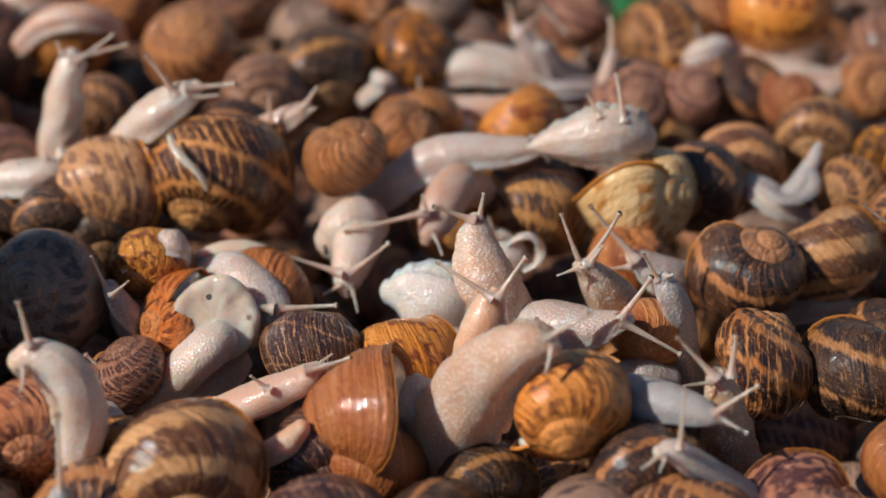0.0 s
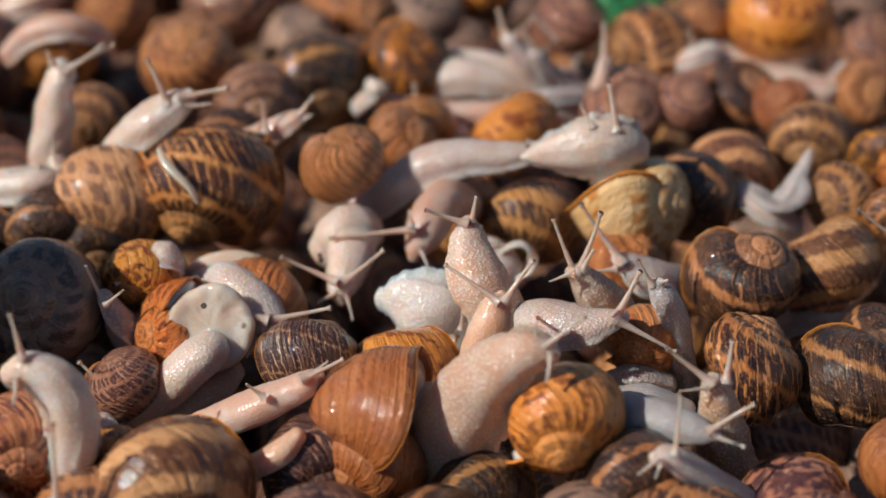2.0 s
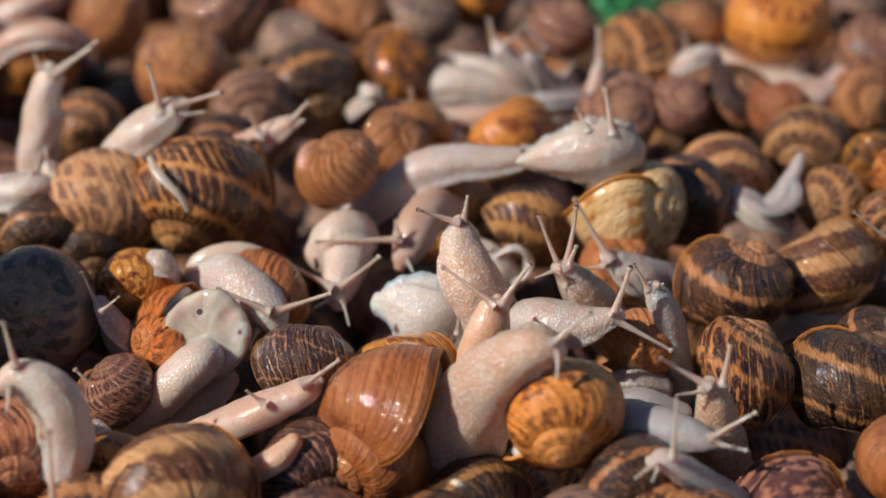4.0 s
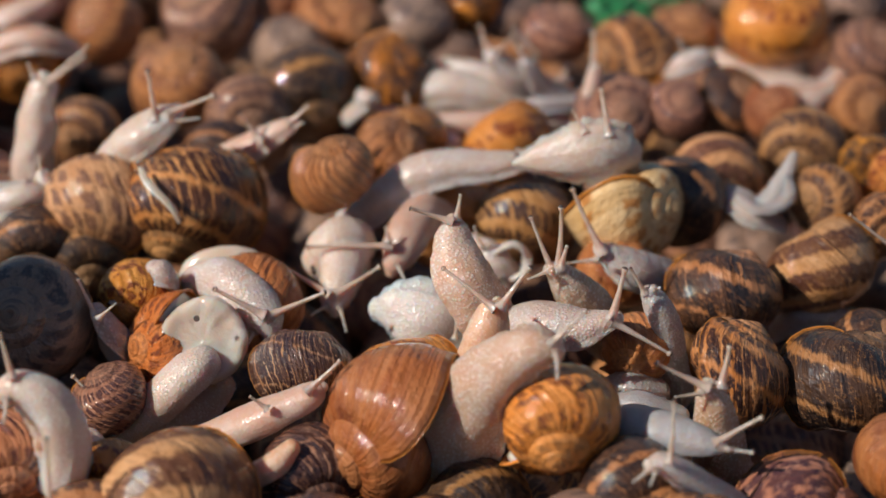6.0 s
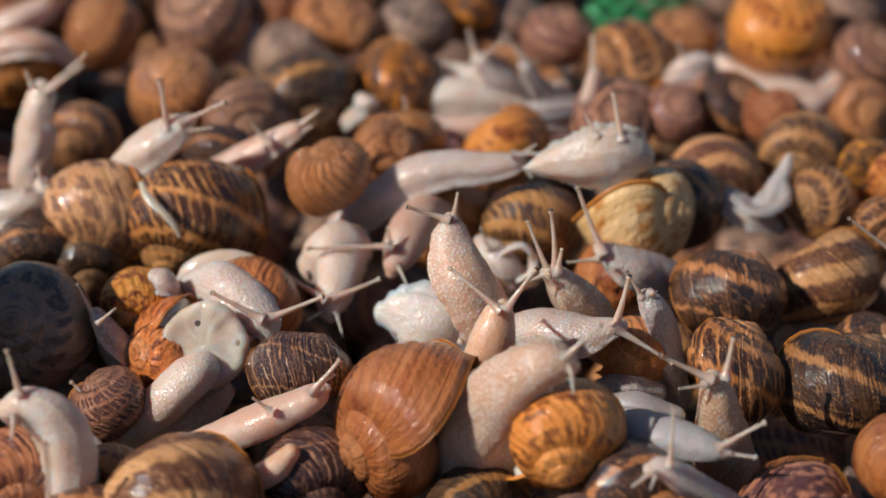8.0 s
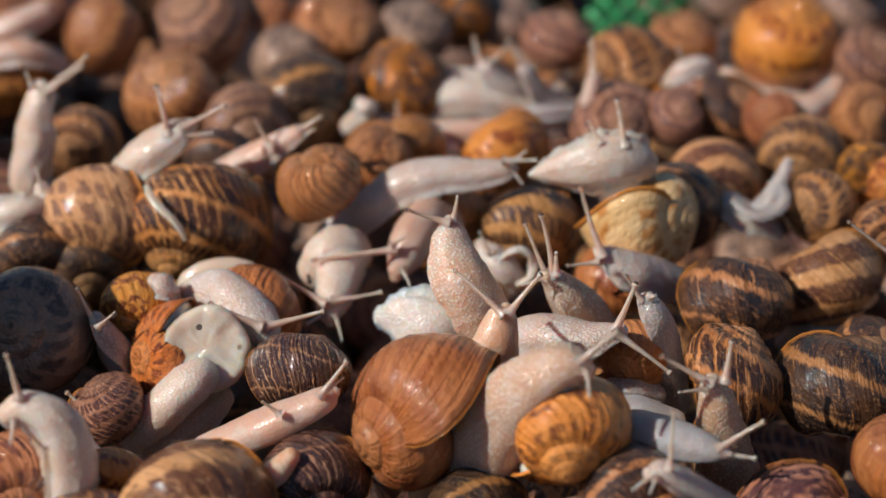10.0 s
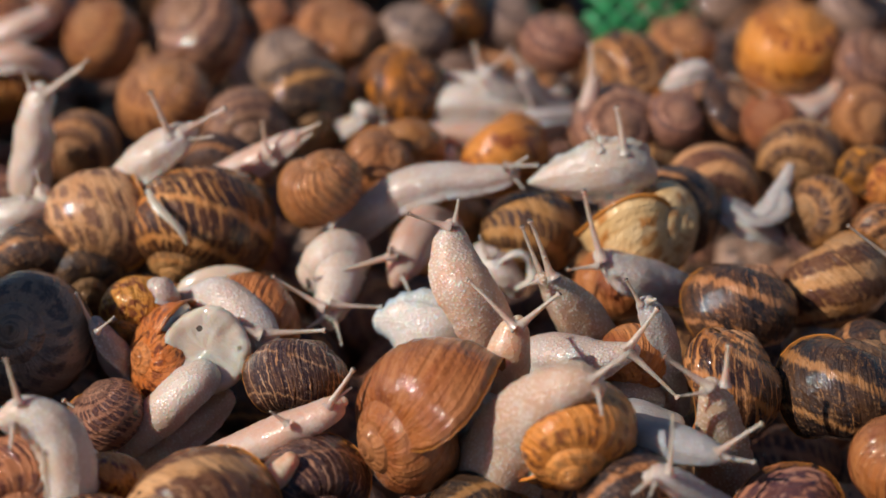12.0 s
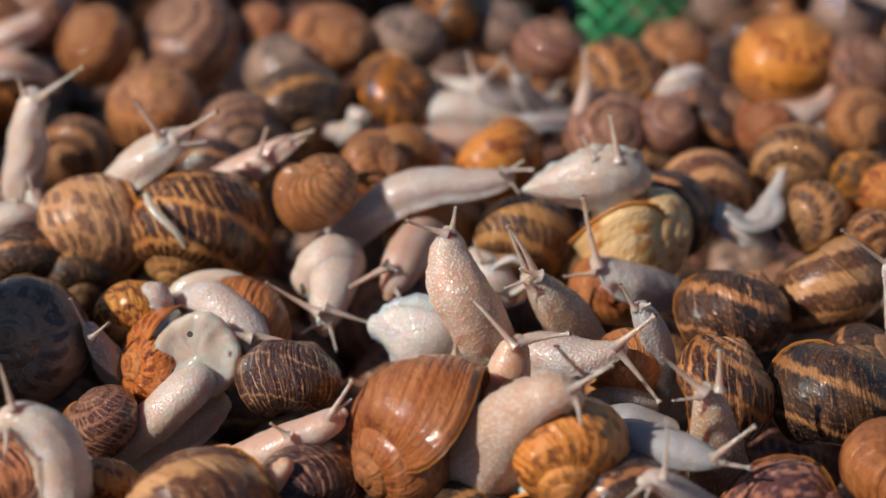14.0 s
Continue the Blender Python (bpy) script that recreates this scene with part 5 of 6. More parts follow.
    glide(brown_back, (0, -1.28, 2.69, 4.14, 0, 0, 0), (1.5, -0.48, 2.3, 3.54, 0, 0, 0), (3, 0.17, 2, 3.09, 0, 0, 0), (7, 0, 0, 0, 0, 0, 0), (10.5, -2.23, -0.05, -0.08, 0, 0, 0), (14, -4.46, -0.55, -0.84, 0, 0, 0))
    glide(left_shell, (0, -1.27, -0.55, -0.85, 0, 0, 0), (1.5, -0.41, -0.63, -0.98, 0, 0, 0), (3, 0.66, -0.27, -0.42, 0, 0, 0), (5.5, -0.04, 0.14, 0.21, 0, 0, 0), (7, 0, 0, 0, 0, 0, 0), (8, 0, -0.12, -0.18, 0, 0, 0), (10.5, 0.38, -0.21, -0.32, 0, 0, 0), (12, 0.75, -0.13, -0.21, 0, 0, 0), (14, 0.43, -0.15, -0.23, 0, 0, 0))
    glide(BODY[left_shell.name], (0, 0.25, 0.96, 1.48, 0, 0, 0), (1.5, -0.93, 1.1, 1.7, 0, 0, 0), (3, -1.6, 0.48, 0.74, 0, 0, 0), (5.5, -1.93, 0, 0, 0, 0, 0), (7, 0, 0, 0, 0, 0, 0), (8, 1.45, -0.43, -0.67, 0, 0, 0), (10.5, 1.54, -0.47, -0.72, 0, 0, 0), (14, 1.36, -0.34, -0.52, 0, 0, 0))
    glide(FEELERS[left_shell.name][0], (0, 0, 0, 0, -3.99, -25.14, 17.75), (7, 0, 0, 0, 0, 0, 0), (14, 0, 0, 0, -3.1, -22.44, 15.56))
    glide(FEELERS[left_shell.name][1], (0, 0, 0, 0, -1.14, 13.96, -9.29), (7, 0, 0, 0, 0, 0, 0), (14, 0, 0, 0, -0.22, -6.2, 4.05))
    glide(cream_scar, (0, 3.49, 2.28, 3.5, 0, 0, 0), (1.5, 2.77, 1.9, 2.93, 0, 0, 0), (3, 2.03, 1.49, 2.3, 0, 0, 0), (5.5, 0.44, 1.12, 1.73, 0, 0, 0), (7, 0, 0, 0, 0, 0, 0), (8, 0.45, -0.49, -0.75, 0, 0, 0), (10.5, 2.14, -0.34, -0.53, 0, 0, 0), (12, 2.51, -0.28, -0.43, 0, 0, 0), (14, 3.3, -0.05, -0.08, 0, 0, 0))
    glide(BODY[cream_scar.name], (0, -6.44, -3.04, -4.68, 0, 0, 0), (1.5, -5.28, -2.6, -4.01, 0, 0, 0), (3, -4.54, -2.18, -3.35, 0, 0, 0), (5.5, -3.59, -1.4, -2.15, 0, 0, 0), (7, 0, 0, 0, 0, 0, 0), (8, -0.23, 0.49, 0.75, 0, 0, 0), (14, -3.08, 0.05, 0.08, 0, 0, 0))
    glide(FEELERS[cream_scar.name][0], (0, 0, 0, 0, -1.03, -13.32, 8.84), (7, 0, 0, 0, 0, 0, 0), (14, 0, 0, 0, -1.48, 15.84, -10.62))
    glide(FEELERS[cream_scar.name][1], (0, 0, 0, 0, -8.27, 34.34, -26.34), (3, 0, 0, 0, -4.14, 25.56, -18.1), (7, 0, 0, 0, 0, 0, 0), (14, 0, 0, 0, -20.01, 47.01, -44.15))
    glide(rust_ribbed, (0, -0.66, -0.31, -0.48, 0, 0, 0), (1.5, -0.01, -0.15, -0.23, 0, 0, 0), (3, 0.2, -0.16, -0.25, 0, 0, 0), (5.5, -0.5, -0.14, -0.22, 0, 0, 0), (7, 0, 0, 0, 0, 0, 0), (8, -1.13, 0.24, 0.37, 0, 0, 0), (10.5, -3.46, -0.25, -0.39, 0, 0, 0), (12, -2.85, -0.33, -0.51, 0, 0, 0), (14, -2.49, -0.23, -0.35, 0, 0, 0))
    glide(rust_whorl, (0, -0.69, -0.32, -0.5, 0, 0, 0), (1.5, -0.01, -0.15, -0.24, 0, 0, 0), (3, 0.2, -0.17, -0.26, 0, 0, 0), (5.5, -0.52, -0.15, -0.23, 0, 0, 0), (7, 0, 0, 0, 0, 0, 0), (8, -1.17, 0.25, 0.39, 0, 0, 0), (10.5, -3.58, -0.26, -0.41, 0, 0, 0), (12, -2.95, -0.34, -0.53, 0, 0, 0), (14, -2.58, -0.23, -0.36, 0, 0, 0))
    glide(dark_left, (0, 1.55, 0.19, 0.3, 0, 0, 0), (1.5, 1.26, 0.37, 0.57, 0, 0, 0), (3, 1.17, 0.51, 0.79, 0, 0, 0), (5.5, 0.22, 0.46, 0.71, 0, 0, 0), (7, 0, 0, 0, 0, 0, 0), (8, 0, -0.12, -0.18, 0, 0, 0), (10.5, 0.14, -0.2, -0.31, 0, 0, 0), (12, 0.29, 0, 0, 0, 0, 0), (14, -0.25, 0.22, 0.34, 0, 0, 0))
    glide(shade_left, (0, 0.09, 0.72, 1.1, 0, 0, 0), (1.5, 0.35, 0.78, 1.2, 0, 0, 0), (3, 0.42, 0.69, 1.06, 0, 0, 0), (5.5, -0.36, 0.54, 0.84, 0, 0, 0), (7, 0, 0, 0, 0, 0, 0), (8, -0.2, 0.22, 0.34, 0, 0, 0), (10.5, -0.08, 0.03, 0.05, 0, 0, 0), (12, 0.04, 0.11, 0.17, 0, 0, 0), (14, 0.56, 0.2, 0.31, 0, 0, 0))
    glide(small_orange, (0, -0.77, 1.45, 2.23, 0, 0, 0), (1.5, -0.82, 1.14, 1.76, 0, 0, 0), (3, -1.27, 0.91, 1.4, 0, 0, 0), (5.5, -0.78, 0.49, 0.75, 0, 0, 0), (7, 0, 0, 0, 0, 0, 0), (10.5, 0.12, -0.26, -0.4, 0, 0, 0), (14, 0.25, -0.08, -0.12, 0, 0, 0))
    glide(arch_snail, (0, -0.76, -2.02, -3.11, 0, 0, 0), (1.5, -1.32, -2.53, -3.89, 0, 0, 0), (3, 0.84, -1.13, -1.73, 0, 0, 0), (5.5, 0.26, -0.16, -0.24, 0, 0, 0), (7, 0, 0, 0, 0, 0, 0), (8, -0.21, 0, 0, 0, 0, 0), (10.5, -0.3, -0.68, -1.05, 0, 0, 0), (12, -0.38, -0.97, -1.5, 0, 0, 0), (14, -1.31, -0.76, -1.16, 0, 0, 0))
    glide(FEELERS[arch_snail.name][0], (0, 0, 0, 0, -1.92, -17.93, 12.13), (7, 0, 0, 0, 0, 0, 0), (14, 0, 0, 0, -1.18, -14.21, 9.46))
    glide(FEELERS[arch_snail.name][1], (0, 0, 0, 0, -1.39, 15.38, -10.29), (7, 0, 0, 0, 0, 0, 0), (14, 0, 0, 0, -5.27, 28.45, -20.6))
    glide(collar_snail, (0, -0.14, 0.16, 0.24, 0, 0, 0), (5.5, -0.14, 0.16, 0.24, 0, 0, 0), (7, 0, 0, 0, 0, 0, 0), (8, 0.21, 0.11, 0.17, 0, 0, 0), (10.5, 0.73, 0.12, 0.19, 0, 0, 0), (12, 0.85, 0.51, 0.79, 0, 0, 0), (14, -0.06, 0.5, 0.76, 0, 0, 0))
    glide(BODY[collar_snail.name], (0, 1.4, 0.23, 0.35, 0, 0, 0), (1.5, 0.89, 0.27, 0.42, 0, 0, 0), (3, 0.37, 0.03, 0.05, 0, 0, 0), (5.5, 0.23, -0.03, -0.05, 0, 0, 0), (7, 0, 0, 0, 0, 0, 0), (10.5, -0.89, -0.53, -0.81, 0, 0, 0), (14, 0.66, -0.36, -0.56, 0, 0, 0))
    glide(FEELERS[collar_snail.name][0], (0, 0, 0, 0, -0.11, -4.4, 2.86), (7, 0, 0, 0, 0, 0, 0), (14, 0, 0, 0, -1.59, -16.4, 11.02))
    glide(banded_mid, (0, 0.27, -0.13, -0.2, 0, 0, 0), (5.5, 0.27, -0.13, -0.2, 0, 0, 0), (7, 0, 0, 0, 0, 0, 0), (8, -0.19, 0.22, 0.34, 0, 0, 0), (10.5, -0.28, 0.54, 0.84, 0, 0, 0), (12, -0.77, 0.38, 0.58, 0, 0, 0), (14, -1.26, 0.9, 1.38, 0, 0, 0))
    glide(face_snail, (0, -0.39, 0.57, 0.87, 0, 0, 0), (5.5, -0.39, 0.57, 0.87, 0, 0, 0), (7, 0, 0, 0, 0, 0, 0), (8, -1.07, 0.35, 0.54, 0, 0, 0), (14, -1.07, 0.35, 0.54, 0, 0, 0))
    glide(FEELERS[face_snail.name][0], (0, 0, 0, 0, -0.96, -12.87, 8.53), (7, 0, 0, 0, 0, 0, 0), (14, 0, 0, 0, -0.03, -2.13, 1.38))
    glide(FEELERS[face_snail.name][1], (0, 0, 0, 0, -0.56, -9.9, 6.51), (3, 0, 0, 0, -0.56, -9.9, 6.51), (7, 0, 0, 0, 0, 0, 0), (14, 0, 0, 0, -9.7, 36.56, -28.79))
    glide(small_dark_shell, (0, 1.89, 0.4, 0.62, 0, 0, 0), (1.5, 1.89, 0.21, 0.33, 0, 0, 0), (3, 1.68, 0.2, 0.3, 0, 0, 0), (5.5, 0.29, 0.02, 0.03, 0, 0, 0), (7, 0, 0, 0, 0, 0, 0), (8, -0.2, 0, 0, 0, 0, 0), (10.5, -0.3, -0.3, -0.45, 0, 0, 0), (12, -0.39, -0.44, -0.68, 0, 0, 0), (14, -0.1, -0.56, -0.87, 0, 0, 0))
    glide(gourd_shell, (0, -0.7, -1.43, -2.19, 0, 0, 0), (3, -0.06, -0.71, -1.1, 0, 0, 0), (7, 0, 0, 0, 0, 0, 0), (10.5, -1.3, 0.32, 0.49, 0, 0, 0), (14, -1.59, 0.63, 0.98, 0, 0, 0))
    glide(gourd_snail, (0, 5.48, 1.52, 2.34, 0, 0, 0), (1.5, 4.04, 0.55, 0.85, 0, 0, 0), (3, 2.82, 0.02, 0.03, 0, 0, 0), (5.5, 0, -0.49, -0.76, 0, 0, 0), (7, 0, 0, 0, 0, 0, 0), (8, 0.22, 0.12, 0.18, 0, 0, 0), (10.5, 1.5, 0.12, 0.18, 0, 0, 0), (14, 1.31, -1.21, -1.87, 0, 0, 0))
    glide(FEELERS[gourd_snail.name][0], (0, 0, 0, 0, -0.74, -11.31, 7.46), (3, 0, 0, 0, -0.04, -2.55, 1.65), (7, 0, 0, 0, 0, 0, 0), (14, 0, 0, 0, -3.15, -22.59, 15.68))
    glide(FEELERS[gourd_snail.name][1], (0, 0, 0, 0, -0.06, 3.31, -2.15), (5.5, 0, 0, 0, -0.06, 3.31, -2.15), (7, 0, 0, 0, 0, 0, 0), (11, 0, 0, 0, -67.81, 56.32, -102.93), (14, 0, 0, 0, -105.48, 34.75, -153.22))
    glide(speckled_snail, (0, 2.24, -2.35, -3.61, 0, 0, 0), (1.5, 1.96, -2.04, -3.14, 0, 0, 0), (3, 1.48, -1.55, -2.39, 0, 0, 0), (5.5, 0.2, -0.63, -0.97, 0, 0, 0), (7, 0, 0, 0, 0, 0, 0), (8, -0.39, 0.33, 0.5, 0, 0, 0), (10.5, -0.26, 0.43, 0.65, 0, 0, 0), (12, 0.07, 0.45, 0.7, 0, 0, 0), (14, 0.78, 0.22, 0.33, 0, 0, 0))
    glide(curl_snail, (0, -1.36, -1.36, -2.1, 0, 0, 0), (1.5, -1.86, -1.54, -2.36, 0, 0, 0), (3, -1.93, -1.63, -2.51, 0, 0, 0), (5.5, -1.98, -0.78, -1.2, 0, 0, 0), (7, 0, 0, 0, 0, 0, 0), (8, 0.21, 0, 0, 0, 0, 0), (14, 0.21, 0, 0, 0, 0, 0))
    glide(striped_mid, (0, -1.39, -1.4, -2.15, 0, 0, 0), (1.5, -1.9, -1.57, -2.42, 0, 0, 0), (3, -1.97, -1.67, -2.57, 0, 0, 0), (5.5, -2.02, -0.8, -1.23, 0, 0, 0), (7, 0, 0, 0, 0, 0, 0), (8, 0.22, 0, 0, 0, 0, 0), (14, 0.22, 0, 0, 0, 0, 0))
    glide(white_foot, (0, -1.2, -0.22, -0.34, 0, 0, 0), (5.5, -1.2, -0.22, -0.34, 0, 0, 0), (7, 0, 0, 0, 0, 0, 0), (8, 0.42, -0.12, -0.18, 0, 0, 0), (14, 0.42, -0.12, -0.18, 0, 0, 0))
    glide(golden_open, (0, -3.98, 0.23, 0.35, 0, 0, 0), (3, -2.77, -0.31, -0.48, 0, 0, 0), (7, 0, 0, 0, 0, 0, 0), (14, 3.46, -0.49, -0.75, 0, 0, 0))
    glide(peach_snail, (0, -4.17, -0.83, -1.28, 0, 0, 0), (1.5, -1.8, -0.45, -0.69, 0, 0, 0), (3, -1.54, -0.42, -0.64, 0, 0, 0), (5.5, -1.3, -0.07, -0.11, 0, 0, 0), (7, 0, 0, 0, 0, 0, 0), (8, 0.38, 0.2, 0.32, 0, 0, 0), (10.5, 1.64, 0.19, 0.28, 0, 0, 0), (12, 3.87, -0.84, -1.29, 0, 0, 0), (14, 5.12, -2.52, -3.88, 0, 0, 0))
    glide(FEELERS[peach_snail.name][0], (0, 0, 0, 0, -0.05, -2.82, 1.83), (7, 0, 0, 0, 0, 0, 0), (11, 0, 0, 0, -0.17, 5.38, -3.51), (14, 0, 0, 0, -8.74, 35.11, -27.16))
    glide(FEELERS[peach_snail.name][1], (0, 0, 0, 0, -0.2, -5.97, 3.89), (7, 0, 0, 0, 0, 0, 0), (14, 0, 0, 0, -0.34, 7.76, -5.08))
    glide(lilac_snail, (0, -1.29, -1.64, -2.52, 0, 0, 0), (5.5, -1.34, 0.19, 0.29, 0, 0, 0), (7, 0, 0, 0, 0, 0, 0), (8, 0, -0.21, -0.33, 0, 0, 0), (10.5, 0.33, -0.58, -0.89, 0, 0, 0), (12, 3.05, -2.32, -3.57, 0, 0, 0), (14, 1.54, -1.57, -2.41, 0, 0, 0))
    glide(FEELERS[lilac_snail.name][0], (0, 0, 0, 0, -1.87, 17.71, -11.97), (7, 0, 0, 0, 0, 0, 0), (14, 0, 0, 0, -6.63, 31.36, -23.32))
    glide(FEELERS[lilac_snail.name][1], (0, 0, 0, 0, -0.02, -1.93, 1.25), (7, 0, 0, 0, 0, 0, 0), (14, 0, 0, 0, -1.89, 17.77, -12.02))
    glide(pink_stalk_snail, (0, 4.27, -1.68, -2.59, 0, 0, 0), (1.5, 4.17, -1.74, -2.68, 0, 0, 0), (3, 2.41, -0.95, -1.47, 0, 0, 0), (5.5, 0.65, -0.39, -0.61, 0, 0, 0), (7, 0, 0, 0, 0, 0, 0), (8, -0.2, -0.11, -0.17, 0, 0, 0), (10.5, -0.69, -0.03, -0.04, 0, 0, 0), (12, -1.18, 0.1, 0.15, 0, 0, 0), (14, -3.13, 0.76, 1.17, 0, 0, 0))
    glide(FEELERS[pink_stalk_snail.name][0], (0, 0, 0, 0, -4.61, 26.83, -19.17), (3, 0, 0, 0, -0.91, 12.5, -8.28), (7, 0, 0, 0, 0, 0, 0), (14, 0, 0, 0, -3.33, -23.17, 16.14))
    glide(FEELERS[pink_stalk_snail.name][1], (0, 0, 0, 0, -1.71, 16.97, -11.43), (7, 0, 0, 0, 0, 0, 0), (11, 0, 0, 0, -2.16, -18.95, 12.89), (14, 0, 0, 0, -49.19, -56.65, 80.68))
    glide(white_back, (0, -1.86, 0.01, 0.01, 0, 0, 0), (1.5, -2.13, -0.45, -0.7, 0, 0, 0), (3, -1.74, -0.59, -0.91, 0, 0, 0), (5.5, -2, -0.15, -0.24, 0, 0, 0), (7, 0, 0, 0, 0, 0, 0), (8, 1.55, -0.12, -0.18, 0, 0, 0), (10.5, 2.58, -0.63, -0.97, 0, 0, 0), (12, 2.74, -0.98, -1.51, 0, 0, 0), (14, 2.63, -1.36, -2.09, 0, 0, 0))
    glide(grey_crawler, (0, 4.52, -3.35, -5.16, 0, 0, 0), (1.5, 2.94, -3.1, -4.78, 0, 0, 0), (3, 1.59, -2.43, -3.74, 0, 0, 0), (5.5, -0.2, -1.07, -1.65, 0, 0, 0), (7, 0, 0, 0, 0, 0, 0), (12, 0.28, 0.09, 0.15, 0, 0, 0), (14, 0.82, -0.16, -0.24, 0, 0, 0))
    glide(FEELERS[grey_crawler.name][0], (0, 0, 0, 0, -1.43, -15.56, 10.42), (7, 0, 0, 0, 0, 0, 0), (14, 0, 0, 0, -0.5, 9.29, -6.1))
    glide(dark_spire, (0, 1.6, 0.6, 0.9, 44.72, -9.32, -18.22), (1.5, 1.6, 0.5, 0.8, 44.72, -9.32, -18.22), (3, 1.9, 0.5, 0.7, 44.72, -9.32, -18.22), (5.5, -0.6, -0.3, -0.4, 0, 0, 0), (7, 0, 0, 0, 0, 0, 0), (8, 0.83, 0.22, 0.34, 0, 0, 0), (10.5, 3.03, -0.39, -0.59, 0, 0, 0), (12, 3.58, -0.62, -0.95, 0, 0, 0), (14, 3.28, -0.85, -1.31, 0, 0, 0))
    glide(right_tiger, (0, 3.32, -0.61, -0.94, 0, 0, 0), (1.5, 2.2, -0.46, -0.71, 0, 0, 0), (3, 1.47, -0.58, -0.9, 0, 0, 0), (5.5, 0.46, -0.32, -0.5, 0, 0, 0), (7, 0, 0, 0, 0, 0, 0), (8, -0.38, 0.21, 0.32, 0, 0, 0), (10.5, -0.92, -0.1, -0.15, 0, 0, 0), (12, -1.07, -0.13, -0.2, 0, 0, 0), (14, -1.45, -0.41, -0.63, 0, 0, 0))
    glide(right_dark, (0, 2.6, 0.05, 0.07, 0, 0, 0), (1.5, 2.42, -0.34, -0.53, 0, 0, 0), (3, 2.04, -0.45, -0.7, 0, 0, 0), (5.5, 0.67, -0.17, -0.27, 0, 0, 0), (7, 0, 0, 0, 0, 0, 0), (8, -0.19, 0.11, 0.17, 0, 0, 0), (10.5, 0.1, 0.26, 0.41, 0, 0, 0), (12, 0.21, 0.25, 0.39, 0, 0, 0), (14, -0.28, 0.13, 0.2, 0, 0, 0))
    glide(grey_looker, (0, 0.24, 0.08, 0.13, 0, 0, 0), (5.5, 0.24, 0.08, 0.13, 0, 0, 0), (7, 0, 0, 0, 0, 0, 0), (8, -0.41, 0.11, 0.17, 0, 0, 0), (14, -0.41, 0.11, 0.17, 0, 0, 0))
    glide(blue_foot, (0, 0.47, -0.31, -0.48, 0, 0, 0), (5.5, 0.47, -0.31, -0.48, 0, 0, 0), (7, 0, 0, 0, 0, 0, 0), (8, -0.4, 0.22, 0.33, 0, 0, 0), (14, -0.4, 0.22, 0.33, 0, 0, 0))
    glide(pale_foot_right, (0, 0.46, -0.31, -0.48, 0, 0, 0), (5.5, 0.46, -0.31, -0.48, 0, 0, 0), (7, 0, 0, 0, 0, 0, 0), (8, -0.4, 0.22, 0.33, 0, 0, 0), (14, -0.4, 0.22, 0.33, 0, 0, 0))
    glide(stalk_right, (0, -1.19, -1.09, -1.68, 0, 0, 0), (5.5, -1.19, -1.09, -1.68, 0, 0, 0), (7, 0, 0, 0, 0, 0, 0), (8, 0, 0.5, 0.77, 0, 0, 0), (14, 0, 0.5, 0.77, 0, 0, 0))
    glide(FEELERS[stalk_right.name][0], (0, 0, 0, 0, -1.71, 16.97, -11.43), (7, 0, 0, 0, 0, 0, 0), (14, 0, 0, 0, -0.98, 12.95, -8.59))
    glide(FEELERS[stalk_right.name][1], (0, 0, 0, 0, -0.19, -5.84, 3.81), (7, 0, 0, 0, 0, 0, 0), (14, 0, 0, 0, -0.55, -9.79, 6.43))
    glide(low_reacher, (0, -2.97, 1.91, 2.94, 0, 0, 0), (1.5, -3.13, 0.73, 1.12, 0, 0, 0), (3, -2.79, 0.28, 0.43, 0, 0, 0), (5.5, -0.87, -0.05, -0.08, 0, 0, 0), (7, 0, 0, 0, 0, 0, 0), (8, 0.25, -0.13, -0.21, 0, 0, 0), (10.5, 0.09, 0.24, 0.37, 0, 0, 0), (14, 0.17, 0.15, 0.23, 0, 0, 0))
    glide(FEELERS[low_reacher.name][0], (0, 0, 0, 0, -0.09, -3.93, 2.56), (7, 0, 0, 0, 0, 0, 0), (14, 0, 0, 0, -0.26, -6.72, 4.39))
    glide(FEELERS[low_reacher.name][1], (0, 0, 0, 0, -1.68, 16.83, -11.33), (7, 0, 0, 0, 0, 0, 0), (14, 0, 0, 0, -0.03, 2.18, -1.42))
    glide(right_spotted, (0, -2.02, -0.88, -1.35, 0, 0, 0), (1.5, -1.35, -0.84, -1.3, 0, 0, 0), (3, -1.59, -0.64, -0.98, 0, 0, 0), (5.5, -0.96, 0.13, 0.2, 0, 0, 0), (7, 0, 0, 0, 0, 0, 0), (8, 0.18, -0.1, -0.15, 0, 0, 0), (10.5, -0.65, -0.04, -0.07, 0, 0, 0), (12, -1.12, 0.04, 0.07, 0, 0, 0), (14, -1.77, 1.42, 2.19, 0, 0, 0))
    glide(right_orange_near, (0, -0.43, -1.75, -2.7, 0, 0, 0), (7, 0, 0, 0, 0, 0, 0), (14, -1.65, 0.76, 1.17, 0, 0, 0))
    glide(cone_snail, (0, -0.62, 0.82, 1.26, 0, 0, 0), (1.5, -1.21, -0.15, -0.22, 0, 0, 0), (3, -0.17, 0.65, 1, 0, 0, 0), (5.5, -0.98, 1.05, 1.61, 0, 0, 0), (7, 0, 0, 0, 0, 0, 0), (8, 0.55, -0.3, -0.46, 0, 0, 0), (10.5, 2.1, 0.67, 1.03, 0, 0, 0), (12, 2.91, 0.49, 0.75, 0, 0, 0), (14, 2.46, -0.92, -1.42, 0, 0, 0))
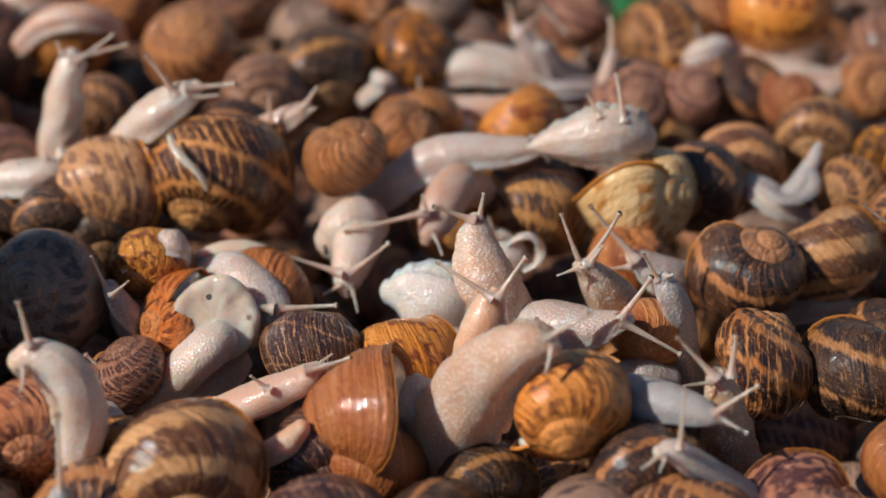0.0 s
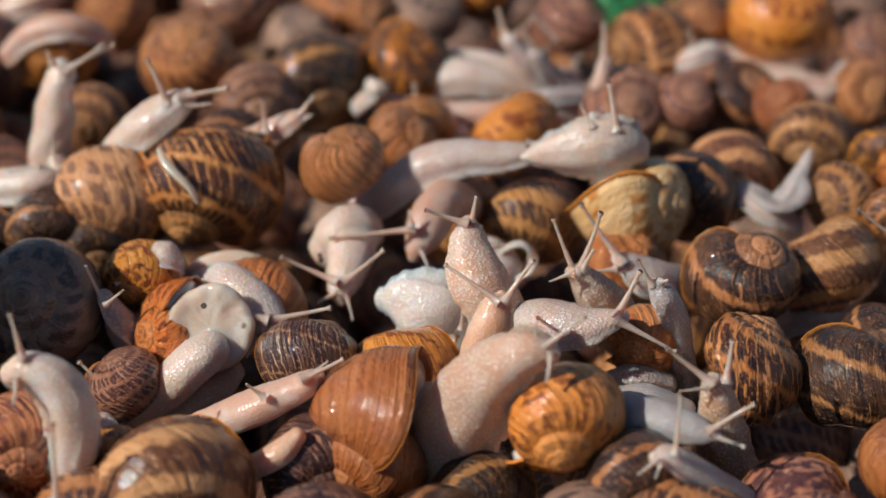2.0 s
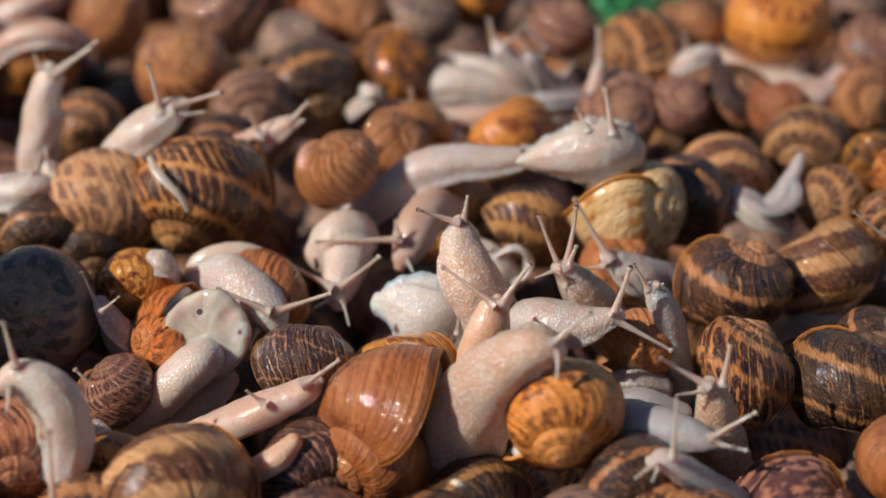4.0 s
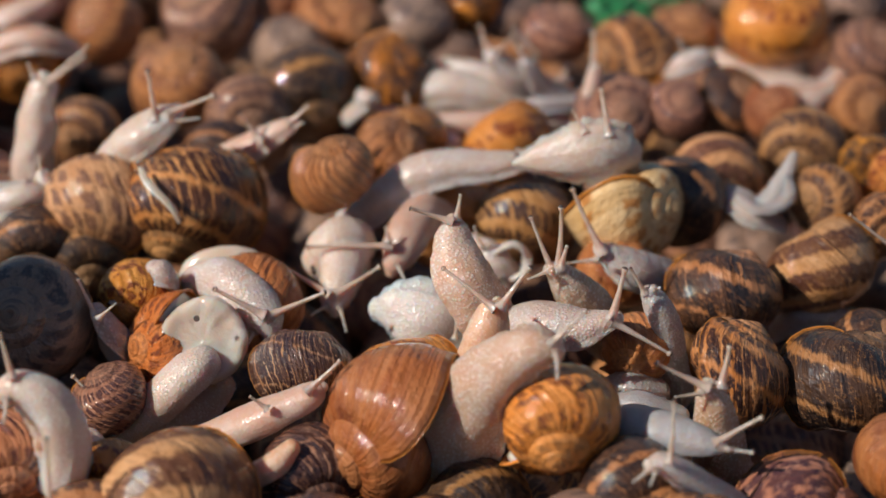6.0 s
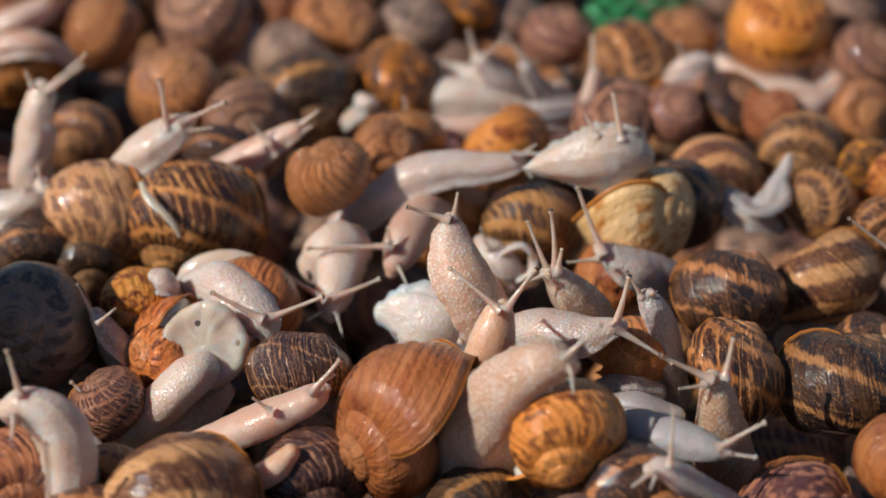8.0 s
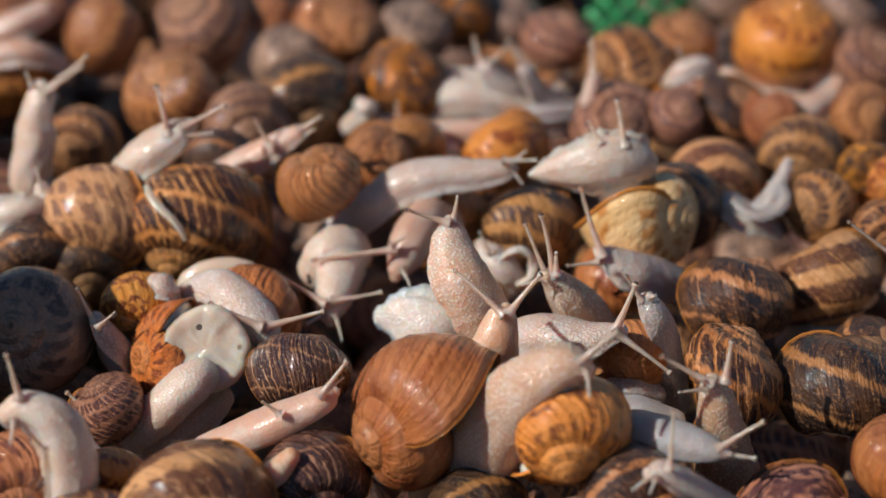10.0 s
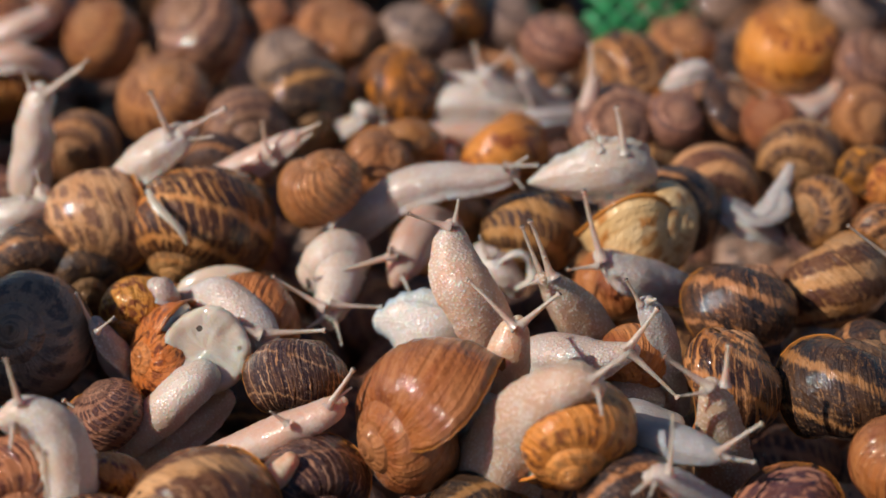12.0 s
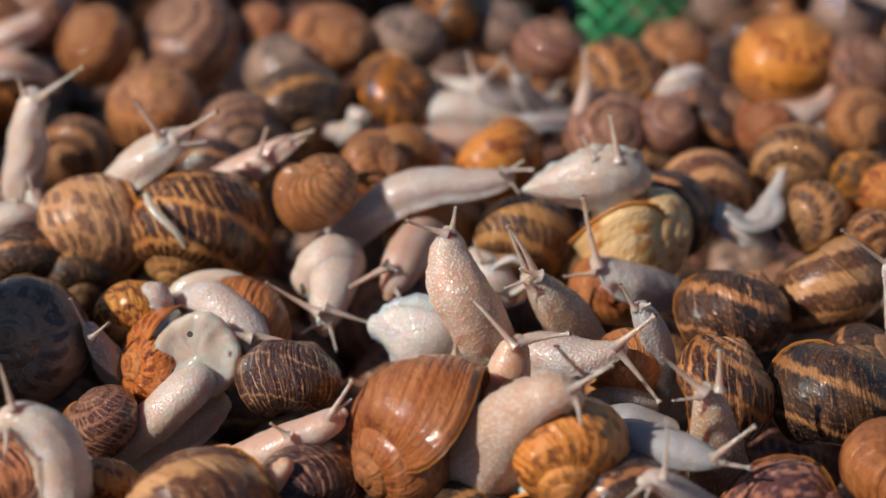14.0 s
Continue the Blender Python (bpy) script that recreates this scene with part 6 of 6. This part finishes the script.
    glide(BODY[cone_snail.name], (0, -4.12, -1.41, -2.17, 0, 0, 0), (1.5, -3.68, -0.61, -0.94, 0, 0, 0), (3, -1.78, -0.9, -1.39, 0, 0, 0), (5.5, -1.15, -0.5, -0.77, 0, 0, 0), (7, 0, 0, 0, 0, 0, 0), (8, 0.73, -0.2, -0.3, 0, 0, 0), (10.5, 3.3, -1.49, -2.29, 0, 0, 0), (12, 4.06, -2.59, -3.99, 0, 0, 0), (14, 1.31, -1.79, -2.75, 0, 0, 0))
    glide(FEELERS[cone_snail.name][0], (0, 0, 0, 0, -0.4, 8.36, -5.47), (7, 0, 0, 0, 0, 0, 0), (14, 0, 0, 0, -0.57, 9.92, -6.52))
    glide(FEELERS[cone_snail.name][1], (0, 0, 0, 0, -1.46, 15.74, -10.54), (7, 0, 0, 0, 0, 0, 0), (14, 0, 0, 0, -0.08, -3.83, 2.49))
    glide(big_shell, (0, -9.16, -3.74, -5.76, -4.44, -26.39, 18.79), (1.5, -7.21, -2.79, -4.3, -2.01, -18.31, 12.41), (3, -4.4, -1.77, -2.73, -0.79, -11.71, 7.73), (5.5, -2.11, -0.61, -0.95, -0.06, -3.35, 2.18), (7, 0, 0, 0, 0, 0, 0), (8, 1.47, 0.53, 0.82, -0.04, 2.52, -1.63), (10.5, 5.96, 2.14, 3.29, -0.26, 6.7, -4.38), (12, 6.54, 2.01, 3.09, -0.26, 6.7, -4.38), (13, 6.05, 1.34, 2.07, -0.1, 4.19, -2.73), (14, 5.69, 0.41, 0.63, 0, 0, 0))
    glide(tube_snail, (0, -2.39, -0.48, -0.74, 0, 0, 0), (1.5, -2.28, -0.48, -0.73, 0, 0, 0), (3, -2.17, -0.41, -0.63, 0, 0, 0), (5.5, -0.27, -0.65, -1, 0, 0, 0), (7, 0, 0, 0, 0, 0, 0), (8, 0.61, -0.13, -0.2, 0, 0, 0), (10.5, 3.13, -0.05, -0.08, 0, 0, 0), (12, 4.44, -0.69, -1.07, 0, 0, 0), (14, 5.66, -1.42, -2.19, 0, 0, 0))
    glide(FEELERS[tube_snail.name][0], (0, 0, 0, 0, -3.46, 23.58, -16.47), (7, 0, 0, 0, 0, 0, 0), (14, 0, 0, 0, -0.51, -9.4, 6.17))
    glide(near_left_shell, (0, -0.56, 0.85, 1.31, 0, 0, 0), (1.5, -2.23, 0.17, 0.26, 0, 0, 0), (3, -1.39, -0.45, -0.7, 0, 0, 0), (5.5, -0.23, 0.03, 0.04, 0, 0, 0), (7, 0, 0, 0, 0, 0, 0), (8, 0.54, 0, 0, 0, 0, 0), (10.5, 4.39, -0.48, -0.74, 0, 0, 0), (12, 5.01, -0.62, -0.95, 0, 0, 0), (14, 5.64, -0.04, -0.06, 0, 0, 0))
    glide(near_left_snail, (0, 1.24, 0.79, 1.21, 0, 0, 0), (1.5, 1.05, 0.43, 0.67, 0, 0, 0), (3, 0.12, 0.65, 0.99, 0, 0, 0), (5.5, 0.09, 0, 0, 0, 0, 0), (7, 0, 0, 0, 0, 0, 0), (8, 1.66, -1.3, -2.01, 0, 0, 0), (14, 1.66, -1.3, -2.01, 0, 0, 0))
    glide(white_foot_left, (0, 1.85, 0.39, 0.6, 0, 0, 0), (1.5, 1.85, 0.21, 0.32, 0, 0, 0), (3, 1.65, 0.19, 0.3, 0, 0, 0), (5.5, 0.29, 0.02, 0.03, 0, 0, 0), (7, 0, 0, 0, 0, 0, 0), (8, -0.2, 0, 0, 0, 0, 0), (10.5, -0.29, -0.29, -0.44, 0, 0, 0), (12, -0.38, -0.43, -0.66, 0, 0, 0), (14, -0.1, -0.55, -0.85, 0, 0, 0))


motions()
